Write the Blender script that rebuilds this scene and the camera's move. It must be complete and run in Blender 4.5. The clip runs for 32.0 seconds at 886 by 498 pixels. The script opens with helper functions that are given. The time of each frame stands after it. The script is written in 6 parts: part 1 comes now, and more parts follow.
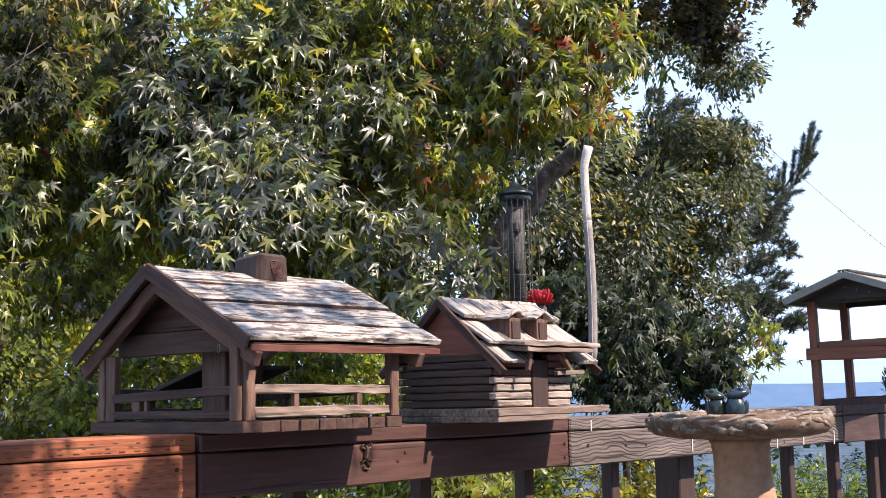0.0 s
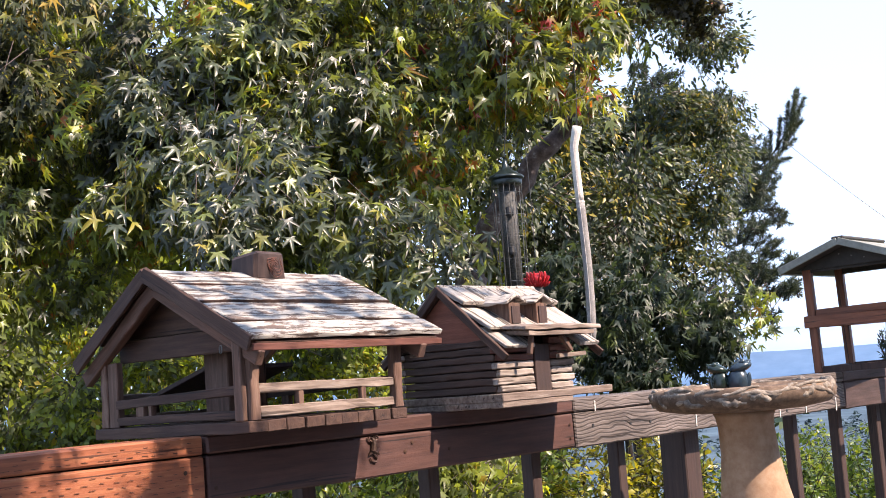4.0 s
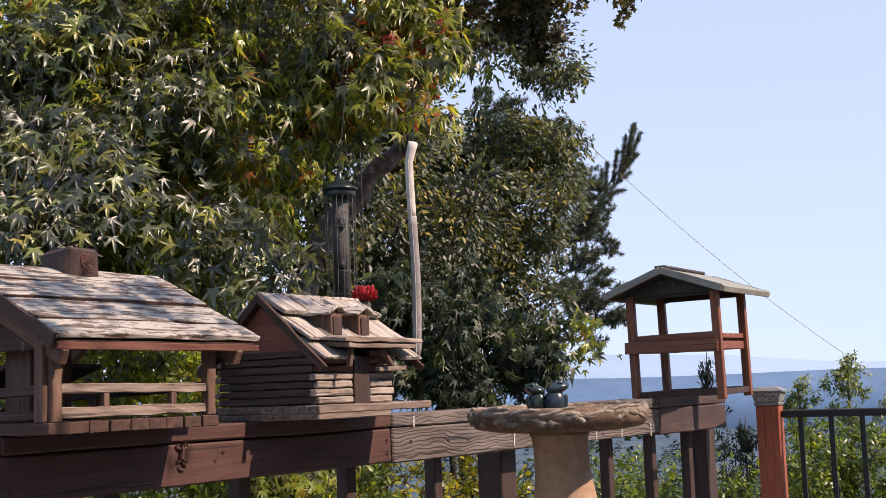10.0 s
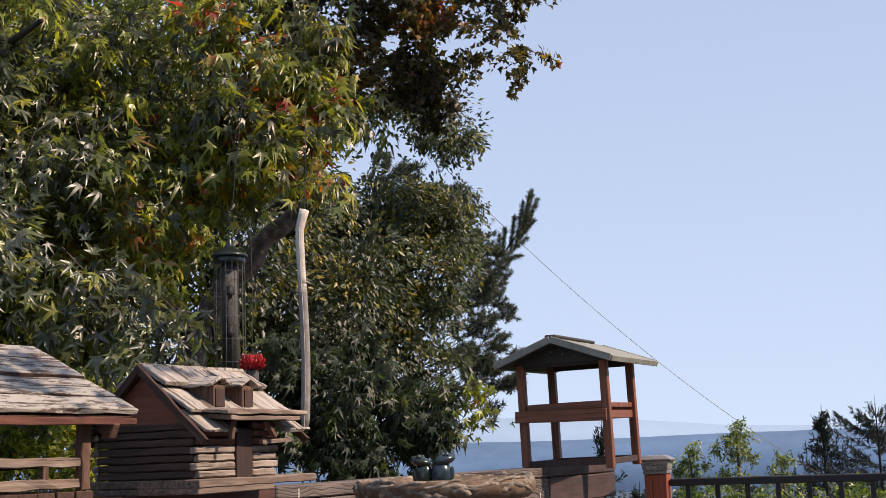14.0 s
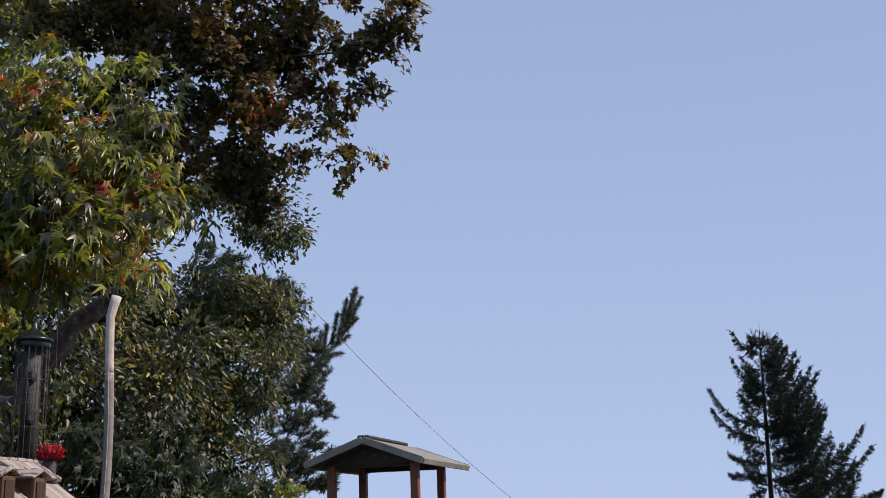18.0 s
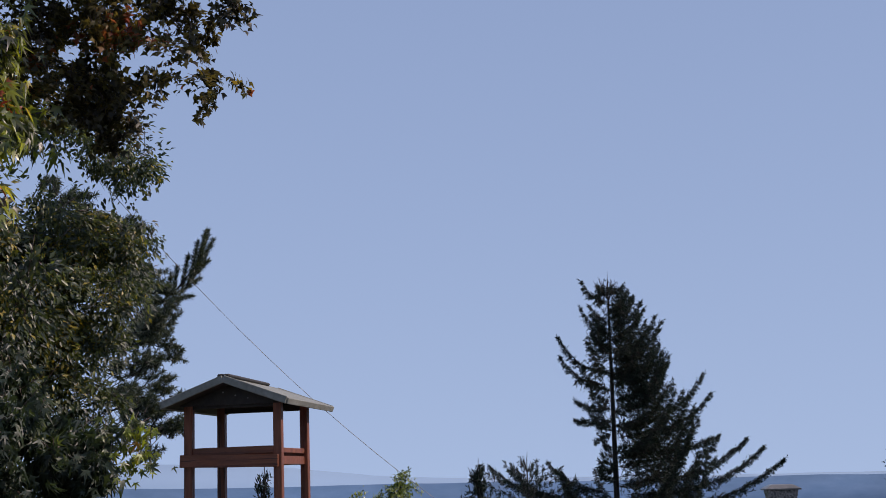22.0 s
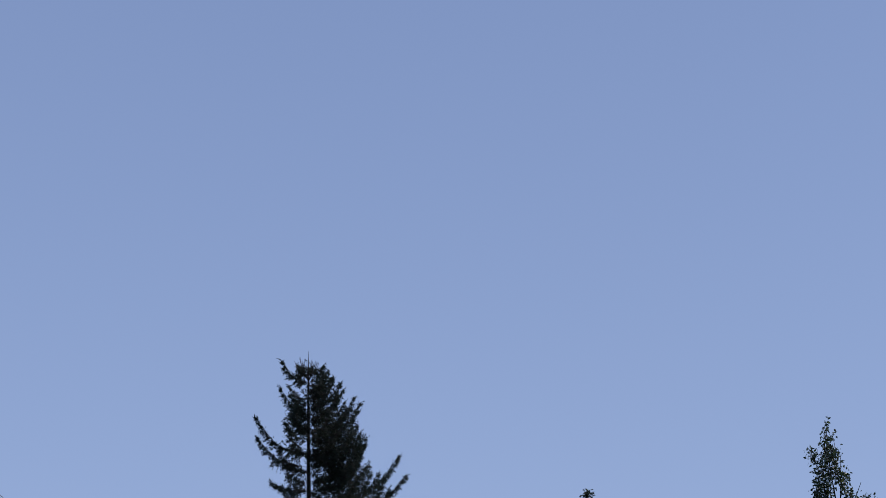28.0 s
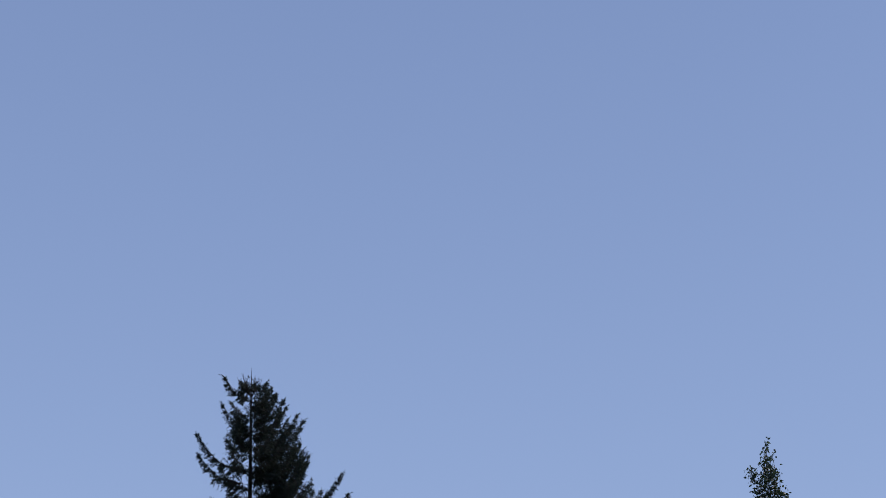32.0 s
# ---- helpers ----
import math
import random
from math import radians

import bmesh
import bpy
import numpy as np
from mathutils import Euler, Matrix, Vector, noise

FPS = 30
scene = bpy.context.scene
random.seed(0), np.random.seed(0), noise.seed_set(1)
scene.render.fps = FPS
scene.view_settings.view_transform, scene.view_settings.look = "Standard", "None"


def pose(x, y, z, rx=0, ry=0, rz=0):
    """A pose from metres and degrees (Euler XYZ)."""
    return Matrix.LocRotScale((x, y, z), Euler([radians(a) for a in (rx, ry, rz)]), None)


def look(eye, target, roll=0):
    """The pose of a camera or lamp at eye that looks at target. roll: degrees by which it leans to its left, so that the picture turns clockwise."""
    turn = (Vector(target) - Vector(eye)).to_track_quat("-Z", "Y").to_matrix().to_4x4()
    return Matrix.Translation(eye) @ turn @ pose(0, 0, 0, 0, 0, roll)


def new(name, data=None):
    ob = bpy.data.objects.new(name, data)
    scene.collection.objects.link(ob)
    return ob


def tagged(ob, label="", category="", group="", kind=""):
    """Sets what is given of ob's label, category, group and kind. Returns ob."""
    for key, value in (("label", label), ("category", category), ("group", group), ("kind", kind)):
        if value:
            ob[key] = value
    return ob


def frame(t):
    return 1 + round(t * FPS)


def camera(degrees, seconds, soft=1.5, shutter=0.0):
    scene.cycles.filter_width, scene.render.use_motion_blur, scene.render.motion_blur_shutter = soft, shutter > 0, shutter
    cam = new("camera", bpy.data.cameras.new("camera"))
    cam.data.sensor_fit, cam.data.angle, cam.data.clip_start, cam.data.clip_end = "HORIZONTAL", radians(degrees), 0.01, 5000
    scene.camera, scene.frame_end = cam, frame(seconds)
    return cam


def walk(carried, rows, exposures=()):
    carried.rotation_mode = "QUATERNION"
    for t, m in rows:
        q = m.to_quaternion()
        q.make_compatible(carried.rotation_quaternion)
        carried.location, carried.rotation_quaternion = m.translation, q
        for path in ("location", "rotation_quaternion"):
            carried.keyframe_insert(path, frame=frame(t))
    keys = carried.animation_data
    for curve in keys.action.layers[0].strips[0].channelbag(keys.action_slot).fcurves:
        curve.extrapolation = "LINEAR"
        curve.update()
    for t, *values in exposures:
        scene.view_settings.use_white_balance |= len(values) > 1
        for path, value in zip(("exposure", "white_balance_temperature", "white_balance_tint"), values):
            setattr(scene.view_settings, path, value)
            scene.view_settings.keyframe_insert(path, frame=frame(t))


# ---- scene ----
# ---------- camera ----------
PATH = [
    (0.0, -0.012, -0.036, 1.107, 96.81, 1.25, 0.50),
    (0.5, -0.024, -0.040, 1.110, 96.33, 1.31, 1.59),
    (1.0, -0.027, -0.038, 1.114, 96.52, 1.19, 2.39),
    (1.5, -0.030, -0.030, 1.109, 96.42, 1.31, 2.72),
    (2.0, -0.031, -0.040, 1.104, 96.23, 1.42, 2.96),
    (2.5, -0.039, -0.031, 1.103, 95.95, 1.23, 2.69),
    (3.0, -0.055, -0.022, 1.090, 94.18, 0.57, 2.14),
    (3.5, -0.050, -0.026, 1.096, 93.24, 0.65, 1.90),
    (4.0, -0.024, -0.032, 1.116, 96.12, 4.25, 0.41),
    (4.5, -0.011, -0.023, 1.121, 97.29, 5.57, 0.08),
    (6.5, -0.004, -0.019, 1.112, 96.05, 4.48, -2.23),
    (7.0, -0.007, -0.008, 1.108, 95.97, 4.01, -2.45),
    (7.5, -0.005, -0.008, 1.104, 96.16, 3.20, -3.41),
    (8.0, -0.004, -0.005, 1.103, 95.99, 2.87, -3.81),
    (8.5, -0.001, -0.004, 1.100, 95.82, 2.64, -4.87),
    (9.0, 0.000, 0.000, 1.100, 95.97, 2.05, -6.17),
    (9.5, 0.004, 0.000, 1.101, 96.15, 1.82, -6.77),
    (10.0, 0.009, -0.004, 1.104, 96.48, 2.00, -7.23),
    (10.5, 0.008, -0.004, 1.106, 96.71, 2.07, -7.51),
    (11.0, 0.012, -0.009, 1.108, 96.91, 2.22, -7.66),
    (11.5, 0.014, -0.009, 1.107, 97.15, 2.30, -7.81),
    (12.0, 0.015, -0.008, 1.111, 97.39, 2.28, -8.03),
    (12.5, 0.016, -0.012, 1.110, 97.78, 2.26, -8.17),
    (13.0, 0.019, -0.012, 1.110, 98.16, 2.13, -8.31),
    (13.5, 0.026, -0.015, 1.112, 98.39, 1.93, -8.90),
    (14.0, 0.041, -0.007, 1.123, 99.19, 2.10, -11.83),
    (14.5, 0.059, -0.001, 1.128, 100.54, 2.81, -15.05),
    (16.5, 0.059, -0.014, 1.124, 101.84, 1.71, -17.67),
    (17.0, 0.058, -0.014, 1.123, 102.63, 1.17, -18.84),
    (17.5, 0.061, -0.009, 1.121, 103.26, 0.98, -19.91),
    (18.0, 0.061, -0.002, 1.127, 103.45, 0.73, -20.26),
    (18.5, 0.061, -0.001, 1.124, 103.59, 0.75, -20.54),
    (19.0, 0.063, -0.005, 1.126, 103.77, 0.92, -20.77),
    (19.5, 0.059, -0.011, 1.123, 104.09, 1.02, -21.01),
    (20.0, 0.052, 0.008, 1.124, 104.39, 0.88, -21.03),
    (20.5, 0.041, 0.069, 1.140, 104.25, -0.22, -21.66),
    (21.0, 0.054, 0.153, 1.126, 103.18, -2.01, -24.87),
    (21.5, 0.076, 0.190, 1.116, 101.91, -0.59, -28.68),
    (22.0, 0.076, 0.207, 1.120, 100.94, 1.08, -27.12),
    (22.5, 0.099, 0.248, 1.119, 101.91, 1.12, -28.41),
    (23.0, 0.104, 0.266, 1.099, 101.78, -1.01, -31.74),
    (23.5, 0.127, 0.289, 1.100, 101.30, -1.93, -32.08),
    (24.0, 0.136, 0.288, 1.098, 101.50, -1.79, -32.02),
    (24.5, 0.167, 0.351, 1.092, 100.58, -2.16, -31.34),
    (25.0, 0.183, 0.341, 1.107, 103.70, -1.31, -32.87),
    (25.5, 0.200, 0.284, 1.099, 105.55, 0.38, -36.70),
    (26.0, 0.188, 0.246, 1.135, 104.26, 0.47, -39.80),
    (26.5, 0.223, 0.267, 1.122, 104.24, 0.73, -40.10),
    (28.5, 0.259, 0.274, 1.130, 104.29, 1.94, -40.83),
    (29.0, 0.250, 0.263, 1.112, 104.38, 1.92, -41.11),
    (29.5, 0.239, 0.299, 1.126, 104.48, 1.74, -41.36),
    (30.0, 0.227, 0.280, 1.123, 104.59, 1.79, -41.70),
    (30.5, 0.222, 0.263, 1.119, 104.65, 1.81, -42.01),
    (31.0, 0.231, 0.282, 1.117, 104.66, 1.78, -42.48),
    (31.5, 0.241, 0.295, 1.126, 104.79, 1.66, -42.96),
    (32.0, 0.252, 0.283, 1.116, 105.04, 1.58, -43.24),
]

cam = camera(38.97, 32.0, soft=0.9)
walk(cam, [(t, pose(x, y, z, rx, ry, rz)) for t, x, y, z, rx, ry, rz in PATH],
     exposures=[(0.0, 1.46, 7400, 24), (2.0, 1.68, 7500, 24), (3.5, 1.68, 7600, 24), (4.5, 1.53, 7650, 23), (7.0, 1.24, 7900, 29),
                (9.0, 1.00, 8100, 28), (13.0, 0.76, 8300, 24), (14.5, 0.63, 8350, 24), (16.5, 0.40, 7700, 24), (19.0, 0.22, 7400, 26), (21.0, 0.15, 7350, 26), (23.0, -0.12, 6850, 26),
                (26.0, -0.22, 6550, 27), (32.0, -0.24, 6420, 26)])

# ---------- world and sun ----------
SUN_AZ, SUN_EL = 114.5, 45.0          # clockwise from +y, above the horizon
SKY_K = 0.15
world = bpy.data.worlds.new("sky")
scene.world = world
world.use_nodes = True
wn = world.node_tree
sky = wn.nodes.new("ShaderNodeTexSky")
sky.sky_type = "NISHITA"
sky.sun_disc = False
sky.sun_elevation, sky.sun_rotation = radians(SUN_EL), radians(SUN_AZ)
sky.air_density, sky.dust_density, sky.ozone_density = 1.0, 0.1, 1.0
sky_at = wn.nodes.new("ShaderNodeTexCoord")
sky_map = wn.nodes.new("ShaderNodeMapping")      # haze: the pale band at the horizon is drawn out
sky_map.inputs["Scale"].default_value = (0.20, 1, 0.28)
sky_map.inputs["Location"].default_value = (0, 0, 0.23)
wn.links.new(sky_at.outputs["Generated"], sky_map.inputs["Vector"])
wn.links.new(sky_map.outputs[0], sky.inputs["Vector"])
wn.links.new(sky.outputs[0], wn.nodes["Background"].inputs[0])
wn.nodes["Background"].inputs[1].default_value = SKY_K
sun_data = bpy.data.lights.new("sun", "SUN")
sun_data.energy, sun_data.angle, sun_data.color = 3.6, radians(0.53), (1.0, 0.94, 0.85)
sun = new("sun", sun_data)
_az, _el = radians(SUN_AZ), radians(SUN_EL)
SUN_DIR = Vector((math.sin(_az) * math.cos(_el), math.cos(_az) * math.cos(_el), math.sin(_el)))
sun.matrix_world = look(SUN_DIR * 30, (0, 0, 0))


# ---------- materials ----------
def ramp(nodes, stops):
    r = nodes.new("ShaderNodeValToRGB")
    el = r.color_ramp.elements
    el[0].position, el[0].color = stops[0][0], (*stops[0][1], 1)
    el[1].position, el[1].color = stops[-1][0], (*stops[-1][1], 1)
    for p, c in stops[1:-1]:
        e = el.new(p)
        e.color = (*c, 1)
    return r


def base_mat(name, rough=0.7, metal=0.0):
    m = bpy.data.materials.new(name)
    m.use_nodes = True
    b = m.node_tree.nodes["Principled BSDF"]
    b.inputs["Roughness"].default_value = rough
    b.inputs["Metallic"].default_value = metal
    return m, m.node_tree.nodes, m.node_tree.links, b


def coords(nodes, links, scale, rot=(0, 0, 0), jitter=True):
    tc = nodes.new("ShaderNodeTexCoord")
    mp = nodes.new("ShaderNodeMapping")
    mp.inputs["Scale"].default_value = scale
    mp.inputs["Rotation"].default_value = rot
    links.new(tc.outputs["Object"], mp.inputs["Vector"])
    if jitter:
        oi = nodes.new("ShaderNodeObjectInfo")
        mul = nodes.new("ShaderNodeMath")
        mul.operation = "MULTIPLY"
        mul.inputs[1].default_value = 37.0
        links.new(oi.outputs["Random"], mul.inputs[0])
        links.new(mul.outputs[0], mp.inputs["Location"])
    return mp.outputs[0]


def noise_tex(nodes, links, vec, scale, detail=6, rough=0.6):
    n = nodes.new("ShaderNodeTexNoise")
    n.inputs["Scale"].default_value, n.inputs["Detail"].default_value, n.inputs["Roughness"].default_value = scale, detail, rough
    links.new(vec, n.inputs["Vector"])
    return n.outputs["Fac"]


def mix_col(nodes, links, fac, a, b, mode="MIX"):
    m = nodes.new("ShaderNodeMix")
    m.data_type, m.blend_type = "RGBA", mode
    for sock, v in ((m.inputs["Factor"], fac), (m.inputs["A"], a), (m.inputs["B"], b)):
        if hasattr(v, "links") or hasattr(v, "is_linked"):
            links.new(v, sock)
        elif isinstance(v, tuple):
            sock.default_value = (*v, 1)
        else:
            sock.default_value = v
    return m.outputs["Result"]


def bump(nodes, links, b, height, strength=0.3, dist=0.002):
    bp = nodes.new("ShaderNodeBump")
    bp.inputs["Strength"].default_value, bp.inputs["Distance"].default_value = strength, dist
    links.new(height, bp.inputs["Height"])
    links.new(bp.outputs[0], b.inputs["Normal"])


def wood(name, dark, mid, light, axis="x", rough=0.75, paint=None, wear=0.5, grain=1.0, bumpy=0.5, cracks=0.37, ridges=False):
    """Weathered timber: long grain along the axis, with stain or flaking paint in blotches."""
    m, n, l, b = base_mat(name, rough)
    sc = {"x": (3, 40, 40), "y": (40, 3, 40), "z": (40, 40, 3)}[axis]
    v = coords(n, l, tuple(s * grain for s in sc))
    g = noise_tex(n, l, v, 2.2, 8, 0.65)
    c = ramp(n, [(0.28, dark), (0.5, mid), (0.72, light)])
    l.new(g, c.inputs[0])
    col = c.outputs[0]
    v2 = coords(n, l, tuple(s ** 0.5 for s in sc))
    blot = noise_tex(n, l, v2, 3.0, 7, 0.7)
    if paint:
        v3 = coords(n, l, tuple(s ** 0.55 for s in sc))
        flake = noise_tex(n, l, v3, 7.0, 14, 0.76)
        edge = ramp(n, [(wear - 0.015, (0, 0, 0)), (wear + 0.015, (1, 1, 1))])
        l.new(flake, edge.inputs[0])
        col = mix_col(n, l, edge.outputs[0], col, paint)
    else:
        shade = ramp(n, [(0.3, (0.72, 0.72, 0.72)), (0.7, (1.15, 1.12, 1.08))])
        l.new(blot, shade.inputs[0])
        col = mix_col(n, l, 1.0, col, shade.outputs[0], "MULTIPLY")
    v4 = coords(n, l, tuple(s * grain * k for s, k in zip(sc, [0.5 if s < 10 else 1.6 for s in sc])))
    split = noise_tex(n, l, v4, 1.7, 4, 0.5)
    line = ramp(n, [(cracks - 0.05, (0.25, 0.22, 0.20)), (cracks, (1, 1, 1))])
    l.new(split, line.inputs[0])
    col = mix_col(n, l, 1.0, col, line.outputs[0], "MULTIPLY")
    if ridges:                                   # raised year rings in long arches
        w = n.new("ShaderNodeTexWave")
        w.wave_type, w.bands_direction = "BANDS", "Z"
        w.inputs["Scale"].default_value, w.inputs["Distortion"].default_value = 30.0, 26.0
        w.inputs["Detail"].default_value, w.inputs["Detail Scale"].default_value = 2.2, 0.30
        l.new(coords(n, l, (0.5, 1, 1)), w.inputs["Vector"])
        arch = ramp(n, [(0.10, (0.34, 0.32, 0.31)), (0.45, (1.12, 1.11, 1.10))])
        l.new(w.outputs["Fac"], arch.inputs[0])
        where = ramp(n, [(0.44, (0.10, 0.10, 0.10)), (0.60, (0.90, 0.90, 0.90))])
        l.new(noise_tex(n, l, coords(n, l, (2.0, 5, 9)), 1.4, 4, 0.6), where.inputs[0])
        col = mix_col(n, l, where.outputs[0], col, mix_col(n, l, 1.0, col, arch.outputs[0], "MULTIPLY"))
    l.new(col, b.inputs["Base Color"])
    bump(n, l, b, arch.outputs[0] if ridges else g, bumpy, 0.003)
    return m


def speckled(name, stops, scale=40, rough=0.8, bumpy=0.3, metal=0.0):
    m, n, l, b = base_mat(name, rough, metal)
    v = coords(n, l, (1, 1, 1))
    a = noise_tex(n, l, v, scale, 8, 0.65)
    c = ramp(n, stops)
    l.new(a, c.inputs[0])
    big = noise_tex(n, l, v, scale * 0.12, 4, 0.6)
    shade = ramp(n, [(0.3, (0.75, 0.75, 0.75)), (0.7, (1.15, 1.15, 1.15))])
    l.new(big, shade.inputs[0])
    l.new(mix_col(n, l, 1.0, c.outputs[0], shade.outputs[0], "MULTIPLY"), b.inputs["Base Color"])
    bump(n, l, b, a, bumpy, 0.002)
    return m


def leafy(name, stops, trans=0.35, rough=0.38, spec=0.5, single=False, patch=0.0, even=1.0):
    """Leaves: each one its own tint, light coming through them."""
    m, n, l, b = base_mat(name, rough)
    g = n.new("ShaderNodeObjectInfo" if single else "ShaderNodeNewGeometry")
    c = ramp(n, stops)
    rnd = g.outputs["Random" if single else "Random Per Island"]
    if patch and not single:                     # whole sprays turn pale or dark together
        at = n.new("ShaderNodeTexCoord")
        cloud = noise_tex(n, l, at.outputs["Object"], patch, 3, 0.6)
        k = n.new("ShaderNodeMath"); k.operation = "MULTIPLY_ADD"
        l.new(cloud, k.inputs[0]); k.inputs[1].default_value, k.inputs[2].default_value = 2.2 * even, -1.1 * even
        m2 = n.new("ShaderNodeMath"); m2.operation = "MULTIPLY_ADD"
        l.new(rnd, m2.inputs[0]); m2.inputs[1].default_value = 0.75 + 0.2 * (1 - even)
        m3 = n.new("ShaderNodeMath"); m3.operation = "ADD"
        l.new(k.outputs[0], m3.inputs[0]); m3.inputs[1].default_value = 0.12 * even
        l.new(m3.outputs[0], m2.inputs[2])
        rnd = m2.outputs[0]
    l.new(rnd, c.inputs[0])
    l.new(c.outputs[0], b.inputs["Base Color"])
    b.inputs["Specular IOR Level"].default_value = spec
    t = n.new("ShaderNodeBsdfTranslucent")
    warm = mix_col(n, l, 1.0, c.outputs[0], (1.8, 1.7, 0.75), "MULTIPLY")
    l.new(warm, t.inputs[0])
    mx = n.new("ShaderNodeMixShader")
    mx.inputs[0].default_value = trans
    l.new(b.outputs[0], mx.inputs[1])
    l.new(t.outputs[0], mx.inputs[2])
    l.new(mx.outputs[0], n["Material Output"].inputs[0])
    return m


M_RAIL = wood("brown stained rail timber", (0.042, 0.015, 0.011), (0.071, 0.028, 0.021), (0.097, 0.041, 0.032), "x", 0.7, bumpy=0.35)
M_RAIL_END = wood("dark brown rail timber", (0.030, 0.016, 0.014), (0.052, 0.029, 0.026), (0.078, 0.047, 0.042), "x", 0.7, bumpy=0.35)
M_RAIL_OLD = wood("weathered brown rail timber", (0.053, 0.041, 0.037), (0.113, 0.092, 0.084), (0.183, 0.152, 0.141), "x", 0.8, grain=0.7, bumpy=0.6, ridges=True)
M_POST = wood("brown stained post timber", (0.026, 0.012, 0.010), (0.045, 0.023, 0.018), (0.068, 0.036, 0.029), "z", 0.7, bumpy=0.35)
M_CEDAR = wood("orange cedar timber", (0.165, 0.046, 0.019), (0.290, 0.086, 0.035), (0.40, 0.155, 0.070), "x", 0.6, bumpy=0.4, cracks=0.38)
M_CEDAR_POST = wood("red cedar post timber", (0.22, 0.048, 0.020), (0.34, 0.076, 0.032), (0.44, 0.125, 0.055), "z", 0.6, bumpy=0.3)
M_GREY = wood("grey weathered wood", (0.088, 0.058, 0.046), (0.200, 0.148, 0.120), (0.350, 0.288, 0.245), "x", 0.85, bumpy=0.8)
# upright, cross and rafter tones are darkened for the faces in shade
M_GREY_Z = wood("weathered upright wood with shade in it", (0.062, 0.030, 0.021), (0.118, 0.063, 0.044), (0.197, 0.122, 0.090), "z", 0.85, bumpy=0.8)
M_GREY_Y = wood("weathered cross wood with shade in its brown", (0.033, 0.015, 0.011), (0.059, 0.028, 0.019), (0.094, 0.051, 0.036), "y", 0.85, bumpy=0.8)
M_RAFTER = wood("rafter wood with shade in its brown", (0.062, 0.029, 0.019), (0.111, 0.056, 0.039), (0.170, 0.095, 0.067), "y", 0.85, bumpy=0.7)
M_FLAKE = wood("roof boards with flaking pale paint", (0.048, 0.031, 0.025), (0.092, 0.062, 0.049), (0.167, 0.121, 0.099), "x", 0.8, paint=(0.317, 0.299, 0.268), wear=0.476, bumpy=0.9, cracks=0.43)
M_REDBROWN = wood("red-brown stained boards", (0.075, 0.023, 0.015), (0.128, 0.042, 0.028), (0.189, 0.075, 0.049), "x", 0.75)
M_REDBROWN_Y = wood("red-brown stained cross boards", (0.13, 0.040, 0.024), (0.20, 0.064, 0.038), (0.27, 0.100, 0.064), "y", 0.75)
M_LOG = wood("weathered log siding", (0.112, 0.082, 0.066), (0.280, 0.232, 0.200), (0.46, 0.405, 0.365), "x", 0.8, bumpy=0.7)
# dark copy of the logs: shade of end wall, inside and sheathing put in
M_LOG_END = wood("log siding darkened for shade", (0.040, 0.021, 0.016), (0.067, 0.038, 0.029), (0.103, 0.062, 0.049), "y", 0.8, bumpy=0.7)
M_SHAKE = wood("cedar shakes bleached grey", (0.127, 0.108, 0.094), (0.343, 0.310, 0.277), (0.489, 0.456, 0.418), "y", 0.85, bumpy=0.9, grain=0.8, cracks=0.43)
M_FEEDER = wood("reddish brown feeder wood", (0.115, 0.034, 0.014), (0.205, 0.062, 0.027), (0.29, 0.10, 0.047), "z", 0.55)
M_FEEDER_Y = wood("reddish brown feeder board", (0.115, 0.034, 0.014), (0.205, 0.062, 0.027), (0.29, 0.10, 0.047), "y", 0.55)
M_ROOF_GREEN = speckled("grey-green coated roof panel", [(0.3, (0.17, 0.175, 0.145)), (0.7, (0.27, 0.275, 0.235))], 60, 0.6, 0.1)
# underside's shade is put into this near-black; ridge cap and rails share it
M_ROOF_UNDER = speckled("near-black roof tone with underside shade", [(0.3, (0.022, 0.020, 0.018)), (0.7, (0.045, 0.040, 0.036))], 50, 0.7, 0.1)
M_CONCRETE = speckled("tan cast concrete", [(0.25, (0.273, 0.150, 0.085)), (0.5, (0.385, 0.235, 0.143)), (0.75, (0.479, 0.329, 0.218))], 30, 0.9, 0.25)
# basin stained and darkened, vines paler: the relief's shade and light as colour
M_RIM = speckled("stained concrete with recess shade in it", [(0.25, (0.040, 0.026, 0.018)), (0.45, (0.105, 0.066, 0.043)), (0.75, (0.27, 0.185, 0.125))], 34, 0.9, 0.6)
M_VINE = speckled("worn concrete with lit relief in it", [(0.30, (0.070, 0.052, 0.040)), (0.5, (0.19, 0.155, 0.122)), (0.72, (0.42, 0.36, 0.295))], 60, 0.9, 0.8)
M_GLAZE = speckled("dark green glazed pottery", [(0.3, (0.008, 0.017, 0.013)), (0.6, (0.016, 0.030, 0.024)), (0.8, (0.045, 0.065, 0.055))], 18, 0.22, 0.05)
M_GLAZE_BLUE = speckled("blue glazed pottery", [(0.3, (0.008, 0.018, 0.026)), (0.55, (0.016, 0.032, 0.046)), (0.8, (0.04, 0.055, 0.060))], 18, 0.26, 0.05)
M_TUBE_CAP = speckled("dark green metal cap", [(0.3, (0.007, 0.014, 0.013)), (0.7, (0.016, 0.028, 0.027))], 30, 0.32, 0.05, 0.2)
M_WIRE = speckled("black coated wire", [(0.3, (0.012, 0.013, 0.013)), (0.7, (0.03, 0.03, 0.03))], 60, 0.45, 0.05)
M_CAGE = speckled("dull grey wire", [(0.3, (0.07, 0.075, 0.075)), (0.7, (0.17, 0.175, 0.17))], 60, 0.35, 0.05, 0.5)
